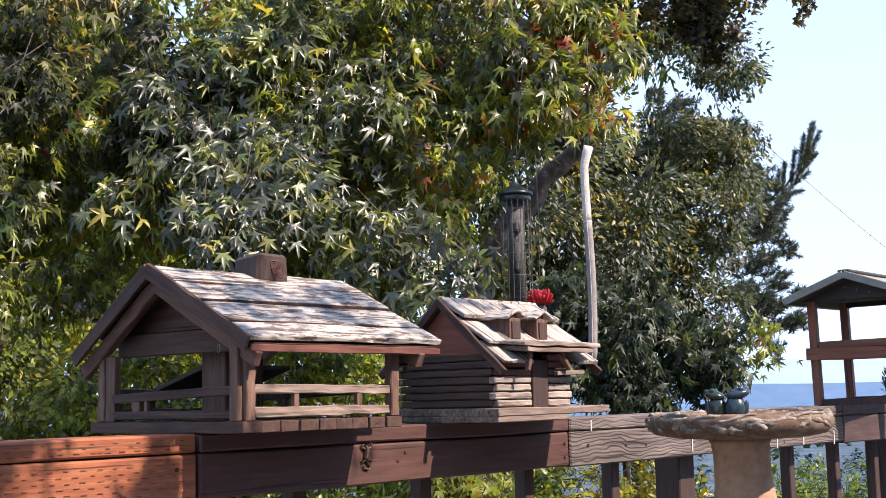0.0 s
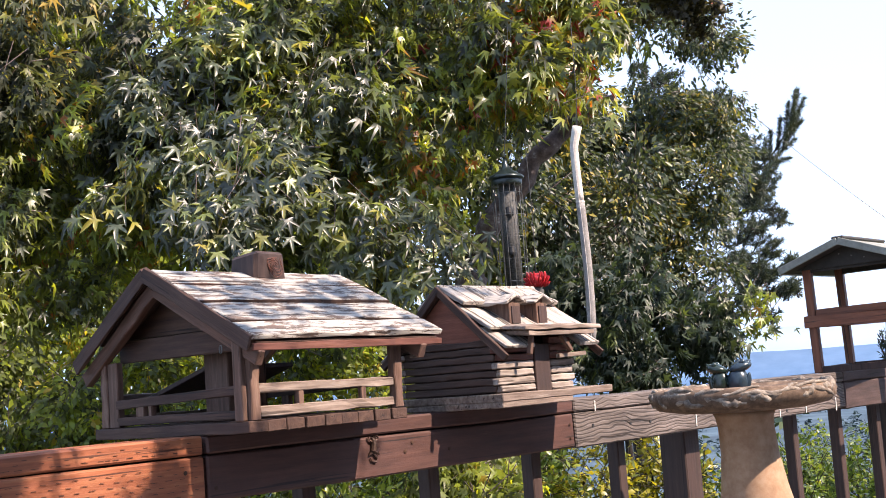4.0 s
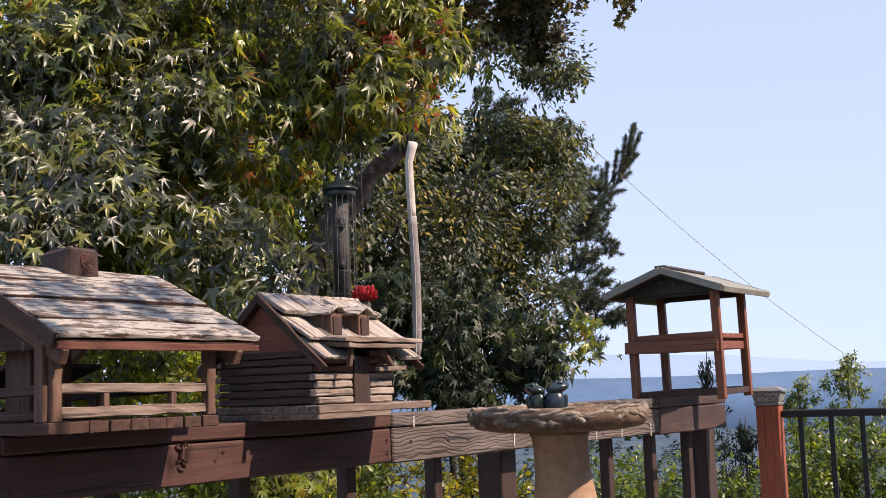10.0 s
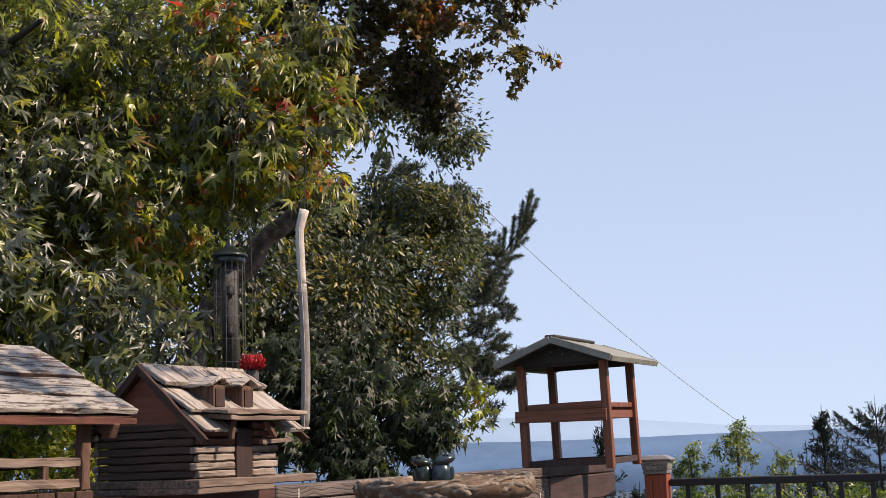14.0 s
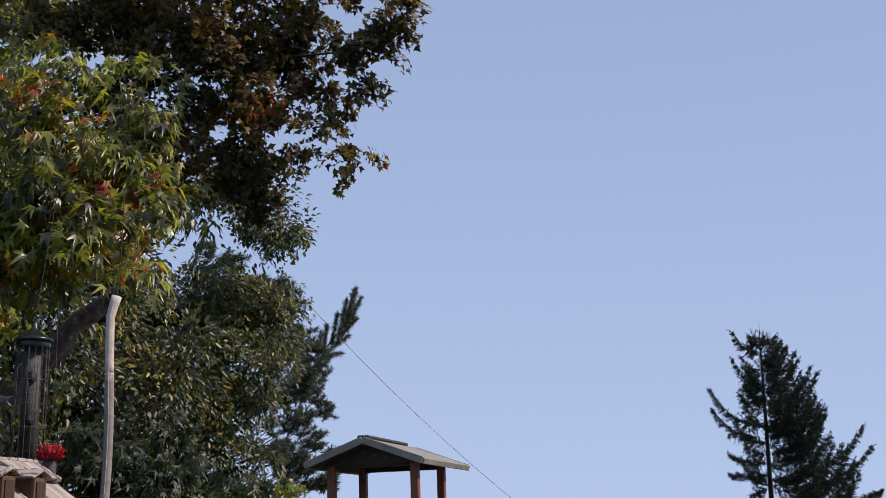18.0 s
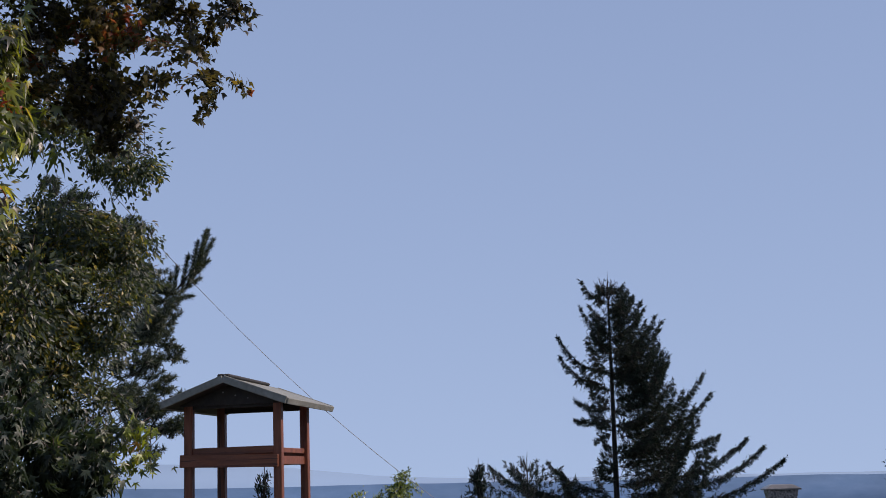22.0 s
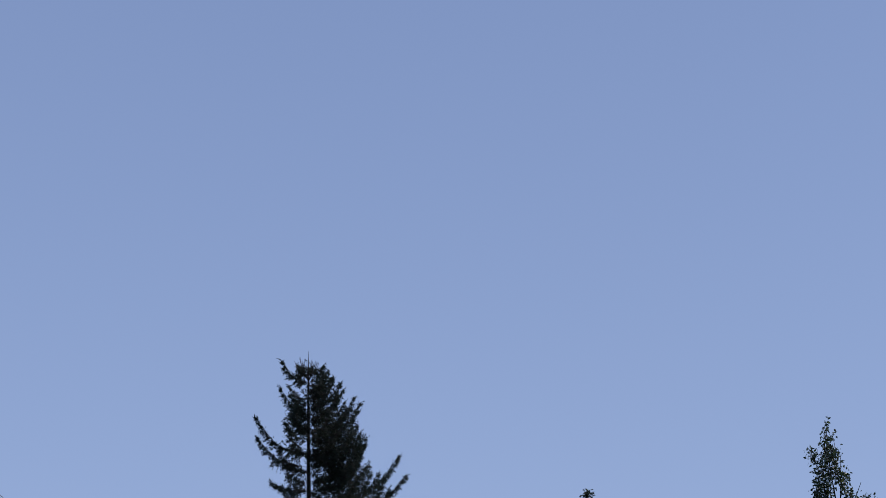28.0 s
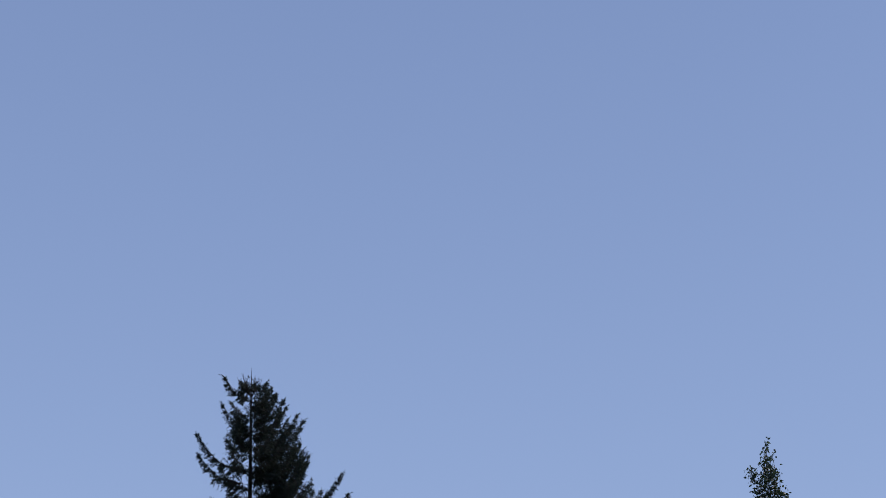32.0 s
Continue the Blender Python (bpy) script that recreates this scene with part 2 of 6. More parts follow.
M_SEED = speckled("dark seed behind clear plastic", [(0.35, (0.020, 0.020, 0.019)), (0.7, (0.10, 0.098, 0.09))], 160, 0.8, 0.5)
M_SOCK = speckled("white woven mesh", [(0.3, (0.42, 0.38, 0.34)), (0.7, (0.62, 0.57, 0.51))], 220, 0.9, 0.5)
M_SOCK_FULL = speckled("mesh filled with dark fine seed", [(0.3, (0.17, 0.155, 0.145)), (0.7, (0.32, 0.30, 0.28))], 260, 0.9, 0.5)
# red lowered in the colour for the shade the feeder hangs in
M_RED = speckled("red plastic", [(0.3, (0.30, 0.008, 0.012)), (0.7, (0.42, 0.016, 0.020))], 20, 0.35, 0.02)
M_BLACK = speckled("black painted steel", [(0.3, (0.006, 0.006, 0.006)), (0.7, (0.012, 0.012, 0.012))], 60, 0.6, 0.05)
M_LAMP = speckled("textured lamp glass", [(0.40, (0.10, 0.10, 0.098)), (0.60, (0.46, 0.46, 0.44))], 160, 0.2, 0.6)
# the sky's reflection on the lid is put into this lighter bronze
M_LAMP_TOP = speckled("bronze lamp cap lightened for sky sheen", [(0.3, (0.16, 0.15, 0.135)), (0.7, (0.28, 0.265, 0.24))], 40, 0.35, 0.1, 0.3)
M_BARK = speckled("grey-brown bark with lichen", [(0.34, (0.050, 0.034, 0.030)), (0.5, (0.115, 0.080, 0.070)), (0.60, (0.17, 0.130, 0.115)), (0.67, (0.36, 0.34, 0.32))], 22, 0.9, 1.0)
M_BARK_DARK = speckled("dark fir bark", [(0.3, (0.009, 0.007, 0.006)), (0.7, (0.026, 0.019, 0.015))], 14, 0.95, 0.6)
M_LEAF = leafy("maple leaf green", [(0, (0.034, 0.046, 0.028)), (0.36, (0.072, 0.092, 0.050)), (0.60, (0.124, 0.155, 0.058)), (0.80, (0.230, 0.295, 0.050)), (0.95, (0.330, 0.345, 0.050)), (1, (0.330, 0.180, 0.052))], 0.48, 0.36, 0.90, patch=2.6)
M_LEAF_ONE = leafy("single maple leaf", [(0.0, (0.034, 0.044, 0.032)), (0.35, (0.062, 0.078, 0.050)), (0.65, (0.112, 0.132, 0.074)), (0.88, (0.190, 0.230, 0.065)), (1.0, (0.310, 0.260, 0.055))], 0.42, 0.40, 0.95, single=True)
M_LEAF_HANG = leafy("hanging maple leaf", [(0, (0.030, 0.040, 0.030)), (0.3, (0.056, 0.072, 0.048)), (0.62, (0.100, 0.122, 0.068)), (0.86, (0.195, 0.245, 0.058)), (1, (0.320, 0.280, 0.055))], 0.42, 0.38, 0.90, patch=2.4, even=0.9)
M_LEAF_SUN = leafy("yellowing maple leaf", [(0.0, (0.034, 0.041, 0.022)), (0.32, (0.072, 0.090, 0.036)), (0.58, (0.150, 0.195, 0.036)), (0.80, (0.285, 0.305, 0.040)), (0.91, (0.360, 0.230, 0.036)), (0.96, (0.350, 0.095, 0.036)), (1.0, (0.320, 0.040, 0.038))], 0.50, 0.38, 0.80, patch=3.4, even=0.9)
# lightened leaf colour stands for sun coming through the crown
M_LEAF_FAR = leafy("small leaf with filtered sun in its colour", [(0, (0.050, 0.056, 0.038)), (0.42, (0.118, 0.136, 0.062)), (0.70, (0.230, 0.285, 0.055)), (0.93, (0.340, 0.410, 0.055)), (1, (0.370, 0.290, 0.055))], 0.62, 0.48, 0.45, patch=1.8)
# darker copy of the maple leaf, for the shaded upper left
M_LEAF_SHADE = leafy("olive maple leaf with shade in its colour", [(0, (0.022, 0.026, 0.018)), (0.45, (0.044, 0.052, 0.028)), (0.80, (0.080, 0.095, 0.036)), (0.91, (0.170, 0.180, 0.040)), (1, (0.341, 0.231, 0.048))], 0.46, 0.46, 0.40, patch=1.5)
M_LEAF_OAK = leafy("small olive green leaf", [(0, (0.022, 0.034, 0.028)), (0.45, (0.043, 0.062, 0.039)), (0.80, (0.081, 0.103, 0.044)), (0.93, (0.144, 0.167, 0.044)), (1, (0.333, 0.259, 0.053))], 0.46, 0.42, 0.6, patch=1.5)
M_LEAF_BRONZE = leafy("bronze maple leaf", [(0.0, (0.028, 0.025, 0.019)), (0.4, (0.062, 0.054, 0.031)), (0.70, (0.118, 0.100, 0.039)), (0.90, (0.210, 0.150, 0.044)), (1.0, (0.280, 0.080, 0.045))], 0.46, 0.46, 0.40, patch=2.2)
# sun falling through a gap is put into this brightened leaf colour
M_LEAF_LOW = leafy("thicket foliage with sunlight in its colour", [(0.0, (0.042, 0.054, 0.026)), (0.42, (0.110, 0.138, 0.050)), (0.72, (0.220, 0.275, 0.052)), (0.93, (0.380, 0.440, 0.060)), (1.0, (0.420, 0.310, 0.060))], 0.60, 0.44, 0.50, patch=2.2)
# brighter copy of the maple leaf, sunlight put into its colour
M_LEAF_GLOW = leafy("maple leaf with sunlight in its colour", [(0.0, (0.048, 0.058, 0.030)), (0.35, (0.110, 0.134, 0.052)), (0.65, (0.200, 0.250, 0.052)), (0.88, (0.330, 0.380, 0.054)), (0.97, (0.400, 0.310, 0.050)), (1.0, (0.360, 0.130, 0.045))], 0.56, 0.36, 0.90, patch=2.6)
# deep green, lowered further for shade cast from the crown above
M_LEAF_DEEP = leafy("deep green leaf with shade in it", [(0.0, (0.018, 0.032, 0.024)), (0.6, (0.034, 0.055, 0.037)), (0.9, (0.060, 0.090, 0.046)), (1.0, (0.120, 0.160, 0.050))], 0.38, 0.46, 0.5, patch=2.0)
M_SHRUB = leafy("shrub leaf", [(0.0, (0.038, 0.072, 0.017)), (0.5, (0.089, 0.145, 0.030)), (0.9, (0.170, 0.230, 0.043)), (1.0, (0.255, 0.272, 0.043))], 0.45, 0.36, 0.6)
M_SHRUB_PALE = leafy("pale sunlit leaf", [(0.0, (0.045, 0.075, 0.028)), (0.5, (0.12, 0.17, 0.055)), (1.0, (0.30, 0.35, 0.13))], 0.42, 0.34, 0.7)
M_SHRUB_GOLD = leafy("golden shrub leaf", [(0.0, (0.081, 0.108, 0.018)), (0.5, (0.198, 0.198, 0.027)), (1.0, (0.360, 0.306, 0.036))], 0.4)
M_NEEDLE = leafy("pine needle", [(0.0, (0.022, 0.034, 0.028)), (0.6, (0.042, 0.058, 0.043)), (1.0, (0.085, 0.100, 0.060))], 0.25, 0.45)
M_POPLAR = leafy("dark poplar leaf", [(0.0, (0.012, 0.026, 0.018)), (0.6, (0.030, 0.050, 0.030)), (1.0, (0.085, 0.115, 0.06))], 0.2, 0.45)
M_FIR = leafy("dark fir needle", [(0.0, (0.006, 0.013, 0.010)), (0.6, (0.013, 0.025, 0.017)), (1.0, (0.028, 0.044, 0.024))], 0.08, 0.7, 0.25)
M_WOODS = leafy("slope woods foliage", [(0.0, (0.016, 0.034, 0.020)), (0.5, (0.035, 0.062, 0.028)), (0.85, (0.065, 0.095, 0.035)), (1.0, (0.10, 0.12, 0.045))], 0.2)
# haze is put into the blue of the far woods, valley and hills
M_WOODS_FAR = leafy("woods foliage with haze in its colour", [(0.0, (0.014, 0.036, 0.046)), (0.6, (0.028, 0.060, 0.072)), (1.0, (0.052, 0.092, 0.10))], 0.1, 0.8)
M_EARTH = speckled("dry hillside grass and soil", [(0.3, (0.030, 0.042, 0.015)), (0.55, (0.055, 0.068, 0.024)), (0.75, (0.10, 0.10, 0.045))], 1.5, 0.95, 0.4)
M_FOREST = speckled("valley with haze in its colour", [(0.32, (0.014, 0.038, 0.058)), (0.52, (0.030, 0.066, 0.094)), (0.72, (0.075, 0.125, 0.155))], 0.012, 0.95, 0.0)
M_HILL_NEAR = speckled("wooded ridge painted haze blue", [(0.3, (0.050, 0.118, 0.212)), (0.7, (0.078, 0.155, 0.260))], 0.015, 0.95, 0.0)
M_HILL_FAR = speckled("distant hills painted haze blue", [(0.3, (0.225, 0.335, 0.455)), (0.7, (0.245, 0.355, 0.475))], 0.002, 0.95, 0.0)
M_DECK = wood("grey deck boards", (0.164, 0.139, 0.123), (0.262, 0.230, 0.205), (0.344, 0.312, 0.279), "x", 0.85)
M_NAIL = speckled("rusty nail", [(0.3, (0.05, 0.025, 0.015)), (0.7, (0.10, 0.05, 0.03))], 60, 0.6, 0.1, 0.5)


M_DRIP = speckled("chalky white drip", [(0.3, (0.45, 0.43, 0.40)), (0.7, (0.70, 0.68, 0.64))], 120, 0.9, 0.2)
M_RUST = speckled("rusty brown cast metal", [(0.3, (0.030, 0.016, 0.012)), (0.7, (0.12, 0.065, 0.045))], 120, 0.6, 0.4, 0.3)
M_SLIT = speckled("dark slit in cedar", [(0.3, (0.06, 0.024, 0.014)), (0.7, (0.10, 0.042, 0.025))], 60, 0.9, 0.1)


# ---------- builders ----------
def thing(name, m, label, category, group="", kind=""):
    ob = new(name)
    ob.matrix_world = m
    ob.empty_display_size = 0.1
    return tagged(ob, label, category, group, kind)


def to_mesh(name, bm, material, smooth=False):
    me = bpy.data.meshes.new(name)
    bm.normal_update()
    bm.to_mesh(me)
    bm.free()
    me.materials.append(material)
    if smooth:
        me.polygons.foreach_set("use_smooth", [True] * len(me.polygons))
    return me


def part(name, bm, material, parent, label="", smooth=False, m=None):
    me = bm if isinstance(bm, bpy.types.Mesh) else to_mesh(name, bm, material, smooth)
    ob = new(name, me)
    if parent:
        ob.parent = parent
    if m is not None:
        ob.matrix_local = m
    return tagged(ob, label)


def block(sx, sy, sz, at=(0, 0, 0), rot=(0, 0, 0), bevel=0.002, wob=0.0, bm=None):
    """A bevelled board, centred at a place; with wob its edges wander along its length."""
    own = bmesh.new()
    size = Vector((sx, sy, sz))
    bmesh.ops.create_cube(own, size=1.0)
    for v in own.verts:
        v.co = Vector((v.co.x * sx, v.co.y * sy, v.co.z * sz))
    long = max(range(3), key=lambda i: size[i])
    if wob and size[long] > 2.5 * min(size):
        run = [e for e in own.edges if abs(e.verts[0].co[long] - e.verts[1].co[long]) > size[long] * 0.9]
        bmesh.ops.subdivide_edges(own, edges=run, cuts=6, use_grid_fill=True)
    if wob:
        for v in own.verts:
            v.co += Vector([random.uniform(-wob, wob) for _ in range(3)])
    if bevel:
        own.normal_update()
        edges = [e for e in own.edges if len(e.link_faces) == 2 and e.calc_face_angle(0) > 0.8]
        bmesh.ops.bevel(own, geom=edges, offset=bevel, segments=1, affect="EDGES")
    m = pose(*at, *rot)
    for v in own.verts:
        v.co = m @ v.co
    if bm is None:
        return own
    copies = {v: bm.verts.new(v.co) for v in own.verts}
    for f in own.faces:
        bm.faces.new([copies[v] for v in f.verts])
    own.free()
    return bm


def prism(outline, x0, x1, bm=None):
    """A plate with the given outline in y and z, from x0 to x1."""
    bm = bm or bmesh.new()
    a = [bm.verts.new((x0, y, z)) for y, z in outline]
    b = [bm.verts.new((x1, y, z)) for y, z in outline]
    bm.faces.new(a[::-1])
    bm.faces.new(b)
    for i in range(len(a)):
        j = (i + 1) % len(a)
        bm.faces.new((a[i], a[j], b[j], b[i]))
    bmesh.ops.recalc_face_normals(bm, faces=bm.faces)
    return bm


def lathe(profile, segs=32, at=(0, 0, 0), bm=None):
    """A turned form from (radius, height) pairs."""
    bm = bm or bmesh.new()
    rings = []
    for r, z in profile:
        rings.append([bm.verts.new((at[0] + r * math.cos(2 * math.pi * i / segs), at[1] + r * math.sin(2 * math.pi * i / segs), at[2] + z)) for i in range(segs)])
    for a, b in zip(rings, rings[1:]):
        for i in range(segs):
            j = (i + 1) % segs
            bm.faces.new((a[i], a[j], b[j], b[i]))
    bm.faces.new(rings[0][::-1])
    bm.faces.new(rings[-1])
    bmesh.ops.recalc_face_normals(bm, faces=bm.faces)
    return bm


def tube(points, radii, segs=8, bm=None):
    """A tapering round branch or rod through points."""
    bm = bm or bmesh.new()
    pts = [Vector(p) for p in points]
    if not hasattr(radii, "__len__"):
        radii = [radii] * len(pts)
    rings = []
    for i, p in enumerate(pts):
        d = (pts[min(i + 1, len(pts) - 1)] - pts[max(i - 1, 0)]).normalized()
        side = d.orthogonal().normalized()
        if abs(d.z) < 0.95:
            side = d.cross(Vector((0, 0, 1))).normalized()
        up = side.cross(d)
        rings.append([bm.verts.new(p + radii[i] * (side * math.cos(2 * math.pi * k / segs) + up * math.sin(2 * math.pi * k / segs))) for k in range(segs)])
    for a, b in zip(rings, rings[1:]):
        for k in range(segs):
            j = (k + 1) % segs
            bm.faces.new((a[k], a[j], b[j], b[k]))
    bm.faces.new(rings[0][::-1])
    bm.faces.new(rings[-1])
    bmesh.ops.recalc_face_normals(bm, faces=bm.faces)
    return bm


def mesh_from(name, verts, faces, material, smooth=False):
    """A mesh from arrays of points and of triangles or quads."""
    me = bpy.data.meshes.new(name)
    k = faces.shape[1]
    me.vertices.add(len(verts))
    me.vertices.foreach_set("co", np.ascontiguousarray(verts, dtype=np.float32).ravel())
    me.loops.add(faces.size)
    me.loops.foreach_set("vertex_index", faces.astype(np.int32).ravel())
    me.polygons.add(len(faces))
    me.polygons.foreach_set("loop_start", np.arange(0, faces.size, k, dtype=np.int32))
    me.polygons.foreach_set("loop_total", np.full(len(faces), k, dtype=np.int32))
    if smooth:
        me.polygons.foreach_set("use_smooth", np.ones(len(faces), dtype=bool))
    me.materials.append(material)
    me.update(calc_edges=True)
    return me


def leaf_shape(lobes=5, droop=0.25, fold=0.0):
    """A star-shaped leaf of unit length: stalk at the origin, tip along +x, lobes drooping and folded up along the midrib."""
    pts = [(0.0, 0.0, 0.0)]
    spread = [-112, -54, 0, 54, 112] if lobes == 5 else [-70, 0, 70]
    length = [0.52, 0.84, 0.98, 0.84, 0.52] if lobes == 5 else [0.5, 0.8, 0.5]
    c = 0.22
    out = []
    for i, (a, r) in enumerate(zip(spread, length)):
        out += [(a - 13, r * 0.60), (a, r), (a + 13, r * 0.60)]
        if i < len(spread) - 1:
            out.append(((a + spread[i + 1]) / 2, 0.27))
    out.append((180, 0.10))
    v = [(c, 0, 0)] + [(c + r * math.cos(radians(a)), r * math.sin(radians(a)), fold * abs(r * math.sin(radians(a))) - droop * r * r) for a, r in out]
    n = len(out)
    f = [(0, 1 + i, 1 + (i + 1) % n) for i in range(n)]
    return np.array(v), np.array(f)


def leaf_lite(droop=0.3, fold=0.3):
    """The same star-shaped leaf with fewer points, for leaves farther off."""
    out = [(-106, 0.56), (-78, 0.27), (-46, 0.88), (-23, 0.35), (0, 1.06), (23, 0.33), (46, 0.84), (78, 0.26), (106, 0.53), (180, 0.10)]
    c = 0.2
    v = [(c, 0, 0)] + [(c + r * math.cos(radians(a)), r * math.sin(radians(a)), fold * abs(r * math.sin(radians(a))) - droop * r * r) for a, r in out]
    n = len(out)
    return np.array(v), np.array([(0, 1 + i, 1 + (i + 1) % n) for i in range(n)])


def leaf_small(droop=0.35):
    """A small leaf with three blunt lobes."""
    out = [(-78, 0.58), (-38, 0.42), (0, 0.88), (38, 0.40), (78, 0.55), (180, 0.12)]
    v = [(0.2, 0, 0.03)] + [(0.2 + r * math.cos(radians(a)), r * math.sin(radians(a)), -droop * r * r) for a, r in out]
    return np.array(v), np.array([(0, 1 + i, 1 + (i + 1) % 6) for i in range(6)])


def lance_shape(width=0.5):
    v = [(0, 0, 0), (0.35, -width / 2, -0.02), (1, 0, -0.12), (0.35, width / 2, -0.02), (0.45, 0, 0.03)]
    return np.array(v), np.array([(0, 1, 4), (1, 2, 4), (2, 3, 4), (3, 0, 4)])


def scatter(shape, pos, tip, up, size):
    """Copies of a leaf shape at many places: tip and up give its axes."""
    v, f = shape
    x = tip / np.linalg.norm(tip, axis=1)[:, None]
    y = np.cross(up, x)
    y /= np.maximum(np.linalg.norm(y, axis=1), 1e-6)[:, None]
    z = np.cross(x, y)
    s = size[:, None, None]
    pts = pos[:, None, :] + s * (v[None, :, 0:1] * x[:, None] + v[None, :, 1:2] * y[:, None] + v[None, :, 2:3] * z[:, None])
    faces = f[None] + (np.arange(len(pos)) * len(v))[:, None, None]
    return pts.reshape(-1, 3), faces.reshape(-1, f.shape[1])


def sprays(rng, blobs, per_m3, leaves, length, size, hang=0.5, shell=0.55, clump=0.17, tier=0.0):
    """Leafy twigs inside ellipsoids (x, y, z, rx, ry, rz): places, tips, ups and sizes of the leaves, and the twigs' ends; a share (tier) of the twigs spread their leaves in flat, drooping sheets."""
    P, T, U, S, tw = [], [], [], [], []
    for x, y, z, rx, ry, rz in blobs:
        k = max(3, int(per_m3 * 4.19 * rx * ry * rz), int(min(480, 3 * per_m3) * rx * rz))
        d = rng.normal(size=(k, 3))
        d /= np.linalg.norm(d, axis=1)[:, None]
        r = (shell + (1 - shell) * rng.random(k)) ** 0.6
        r = np.where(rng.random(k) < 0.3, rng.random(k), r)
        c = np.array((x, y, z)) + d * r[:, None] * np.array((rx, ry, rz))
        hub = c[: max(3, k // 6)]                # twigs gather in clumps with gaps between them
        near = hub[rng.integers(0, len(hub), k)]
        c = np.where(rng.random((k, 1)) < 0.75, near + np.clip(rng.normal(size=(k, 3)), -1.8, 1.8) * clump * np.array((rx, ry, rz)), c)
        way = d + rng.normal(size=(k, 3)) * 0.5 + np.array((0, 0, -hang))
        way /= np.linalg.norm(way, axis=1)[:, None]
        ln = length * rng.uniform(0.6, 1.3, k)
        tw.append(np.stack([c - way * ln[:, None] * 0.6, c + way * ln[:, None] * 0.5], 1))
        q = rng.uniform(-0.6, 0.5, (k, leaves))
        p = c[:, None] + way[:, None] * (q * ln[:, None])[:, :, None] + rng.normal(size=(k, leaves, 3)) * size * 0.45
        t = way[:, None] * 0.55 + rng.normal(size=(k, leaves, 3)) * 0.36 + np.array((0, 0, -1.15 * hang))
        face = rng.random((k, 1, 1))
        u = rng.normal(size=(k, leaves, 3)) * 0.36 + rng.normal(size=(k, 1, 3)) * 0.25 + d[:, None] * 0.25 + face * np.array((0.35, -0.4, 0.45)) + (1 - face) * np.array((0.1, 0.25, 0.9))
        if tier:
            flat = rng.random((k, 1, 1)) < tier
            nrm = np.array((0.0, -0.46, 0.72)) + d * 0.35 + rng.normal(size=(k, 3)) * 0.32
            nrm /= np.linalg.norm(nrm, axis=1)[:, None]
            e1 = np.cross(nrm, np.array((1.0, 0.1, 0.0))); e1 /= np.linalg.norm(e1, axis=1)[:, None]
            e2 = np.cross(nrm, e1)
            a = rng.random((k, leaves)) * 2 * math.pi
            rr = np.sqrt(rng.random((k, leaves)))[:, :, None]
            out = np.cos(a)[:, :, None] * e1[:, None] + np.sin(a)[:, :, None] * e2[:, None]
            pf = c[:, None] + out * rr * (0.75 * ln)[:, None, None] - rr ** 2 * np.array((0, 0, 0.35 * length)) + rng.normal(size=(k, leaves, 3)) * size * 0.22
            tf = out * 0.75 + rng.normal(size=(k, leaves, 3)) * 0.25 + np.array((0.05, -0.25, -0.55 * hang))
            uf = nrm[:, None] + out * 0.30 * rr + rng.normal(size=(k, leaves, 3)) * 0.30
            p, t, u = np.where(flat, pf, p), np.where(flat, tf, t), np.where(flat, uf, u)
        P.append(p.reshape(-1, 3)); T.append(t.reshape(-1, 3)); U.append(u.reshape(-1, 3))
        S.append(rng.uniform(0.6, 1.25, k * leaves) * size)
    return np.concatenate(P), np.concatenate(T), np.concatenate(U), np.concatenate(S), np.concatenate(tw)


def twig_mesh(name, tw, radius, material):
    """Thin three-sided twigs from end to end."""
    a, b = tw[:, 0], tw[:, 1]
    d = b - a
    d /= np.linalg.norm(d, axis=1)[:, None]
    s = np.cross(d, np.array((0.3, 0.2, 1.0)))
    s /= np.maximum(np.linalg.norm(s, axis=1), 1e-6)[:, None]
    w = np.cross(d, s)
    ring = [s, -0.5 * s + 0.87 * w, -0.5 * s - 0.87 * w]
    v = np.stack([a + radius * r for r in ring] + [b + 0.4 * radius * r for r in ring], 1)
    f = np.array([(0, 1, 4, 3), (1, 2, 5, 4), (2, 0, 3, 5)])
    faces = f[None] + (np.arange(len(tw)) * 6)[:, None, None]
    return mesh_from(name, v.reshape(-1, 3), faces.reshape(-1, 4), material)


RAIL_TURN = 49.0
RAIL = pose(-0.50, 2.37, 0, 0, 0, RAIL_TURN)     # x along the rail, y away from the deck, z up
CAP_TOP, CAP_BOT, BOARD_BOT = 1.05, 1.015, 0.925


# ---------- deck railing ----------
def baluster_mesh():
    return to_mesh("baluster", block(0.038, 0.038, 0.93, (0, 0, 0.465), bevel=0.003), M_POST)


railing = thing("deck_railing", RAIL, "brown wooden deck railing with weathered and orange cedar boards", "railing", kind="structure")
for x0, x1, mat, low, lab in ((-1.5, -0.004, M_CEDAR, 0.912, "orange cedar cap board"), (0.004, 1.2, M_RAIL, BOARD_BOT, "smooth brown cap board"),
                              (1.206, 2.888, M_RAIL_OLD, 0.922, "weathered ridged cap board"), (2.892, 3.56, M_RAIL_END, 0.915, "smooth dark brown cap board")):
    part("cap_board", block(x1 - x0, 0.14, CAP_TOP - CAP_BOT, ((x0 + x1) / 2, 0.07, (CAP_TOP + CAP_BOT) / 2), bevel=0.004, wob=0.0012), mat, railing, lab)
    part("face_board", block(x1 - x0, 0.038, CAP_BOT - low - 0.003, ((x0 + x1) / 2, 0.0205, (CAP_BOT + low) / 2 - 0.0015), bevel=0.004, wob=0.0012), mat, railing, lab.replace("cap", "face"))
cuts = bmesh.new()
cr = random.Random(3)
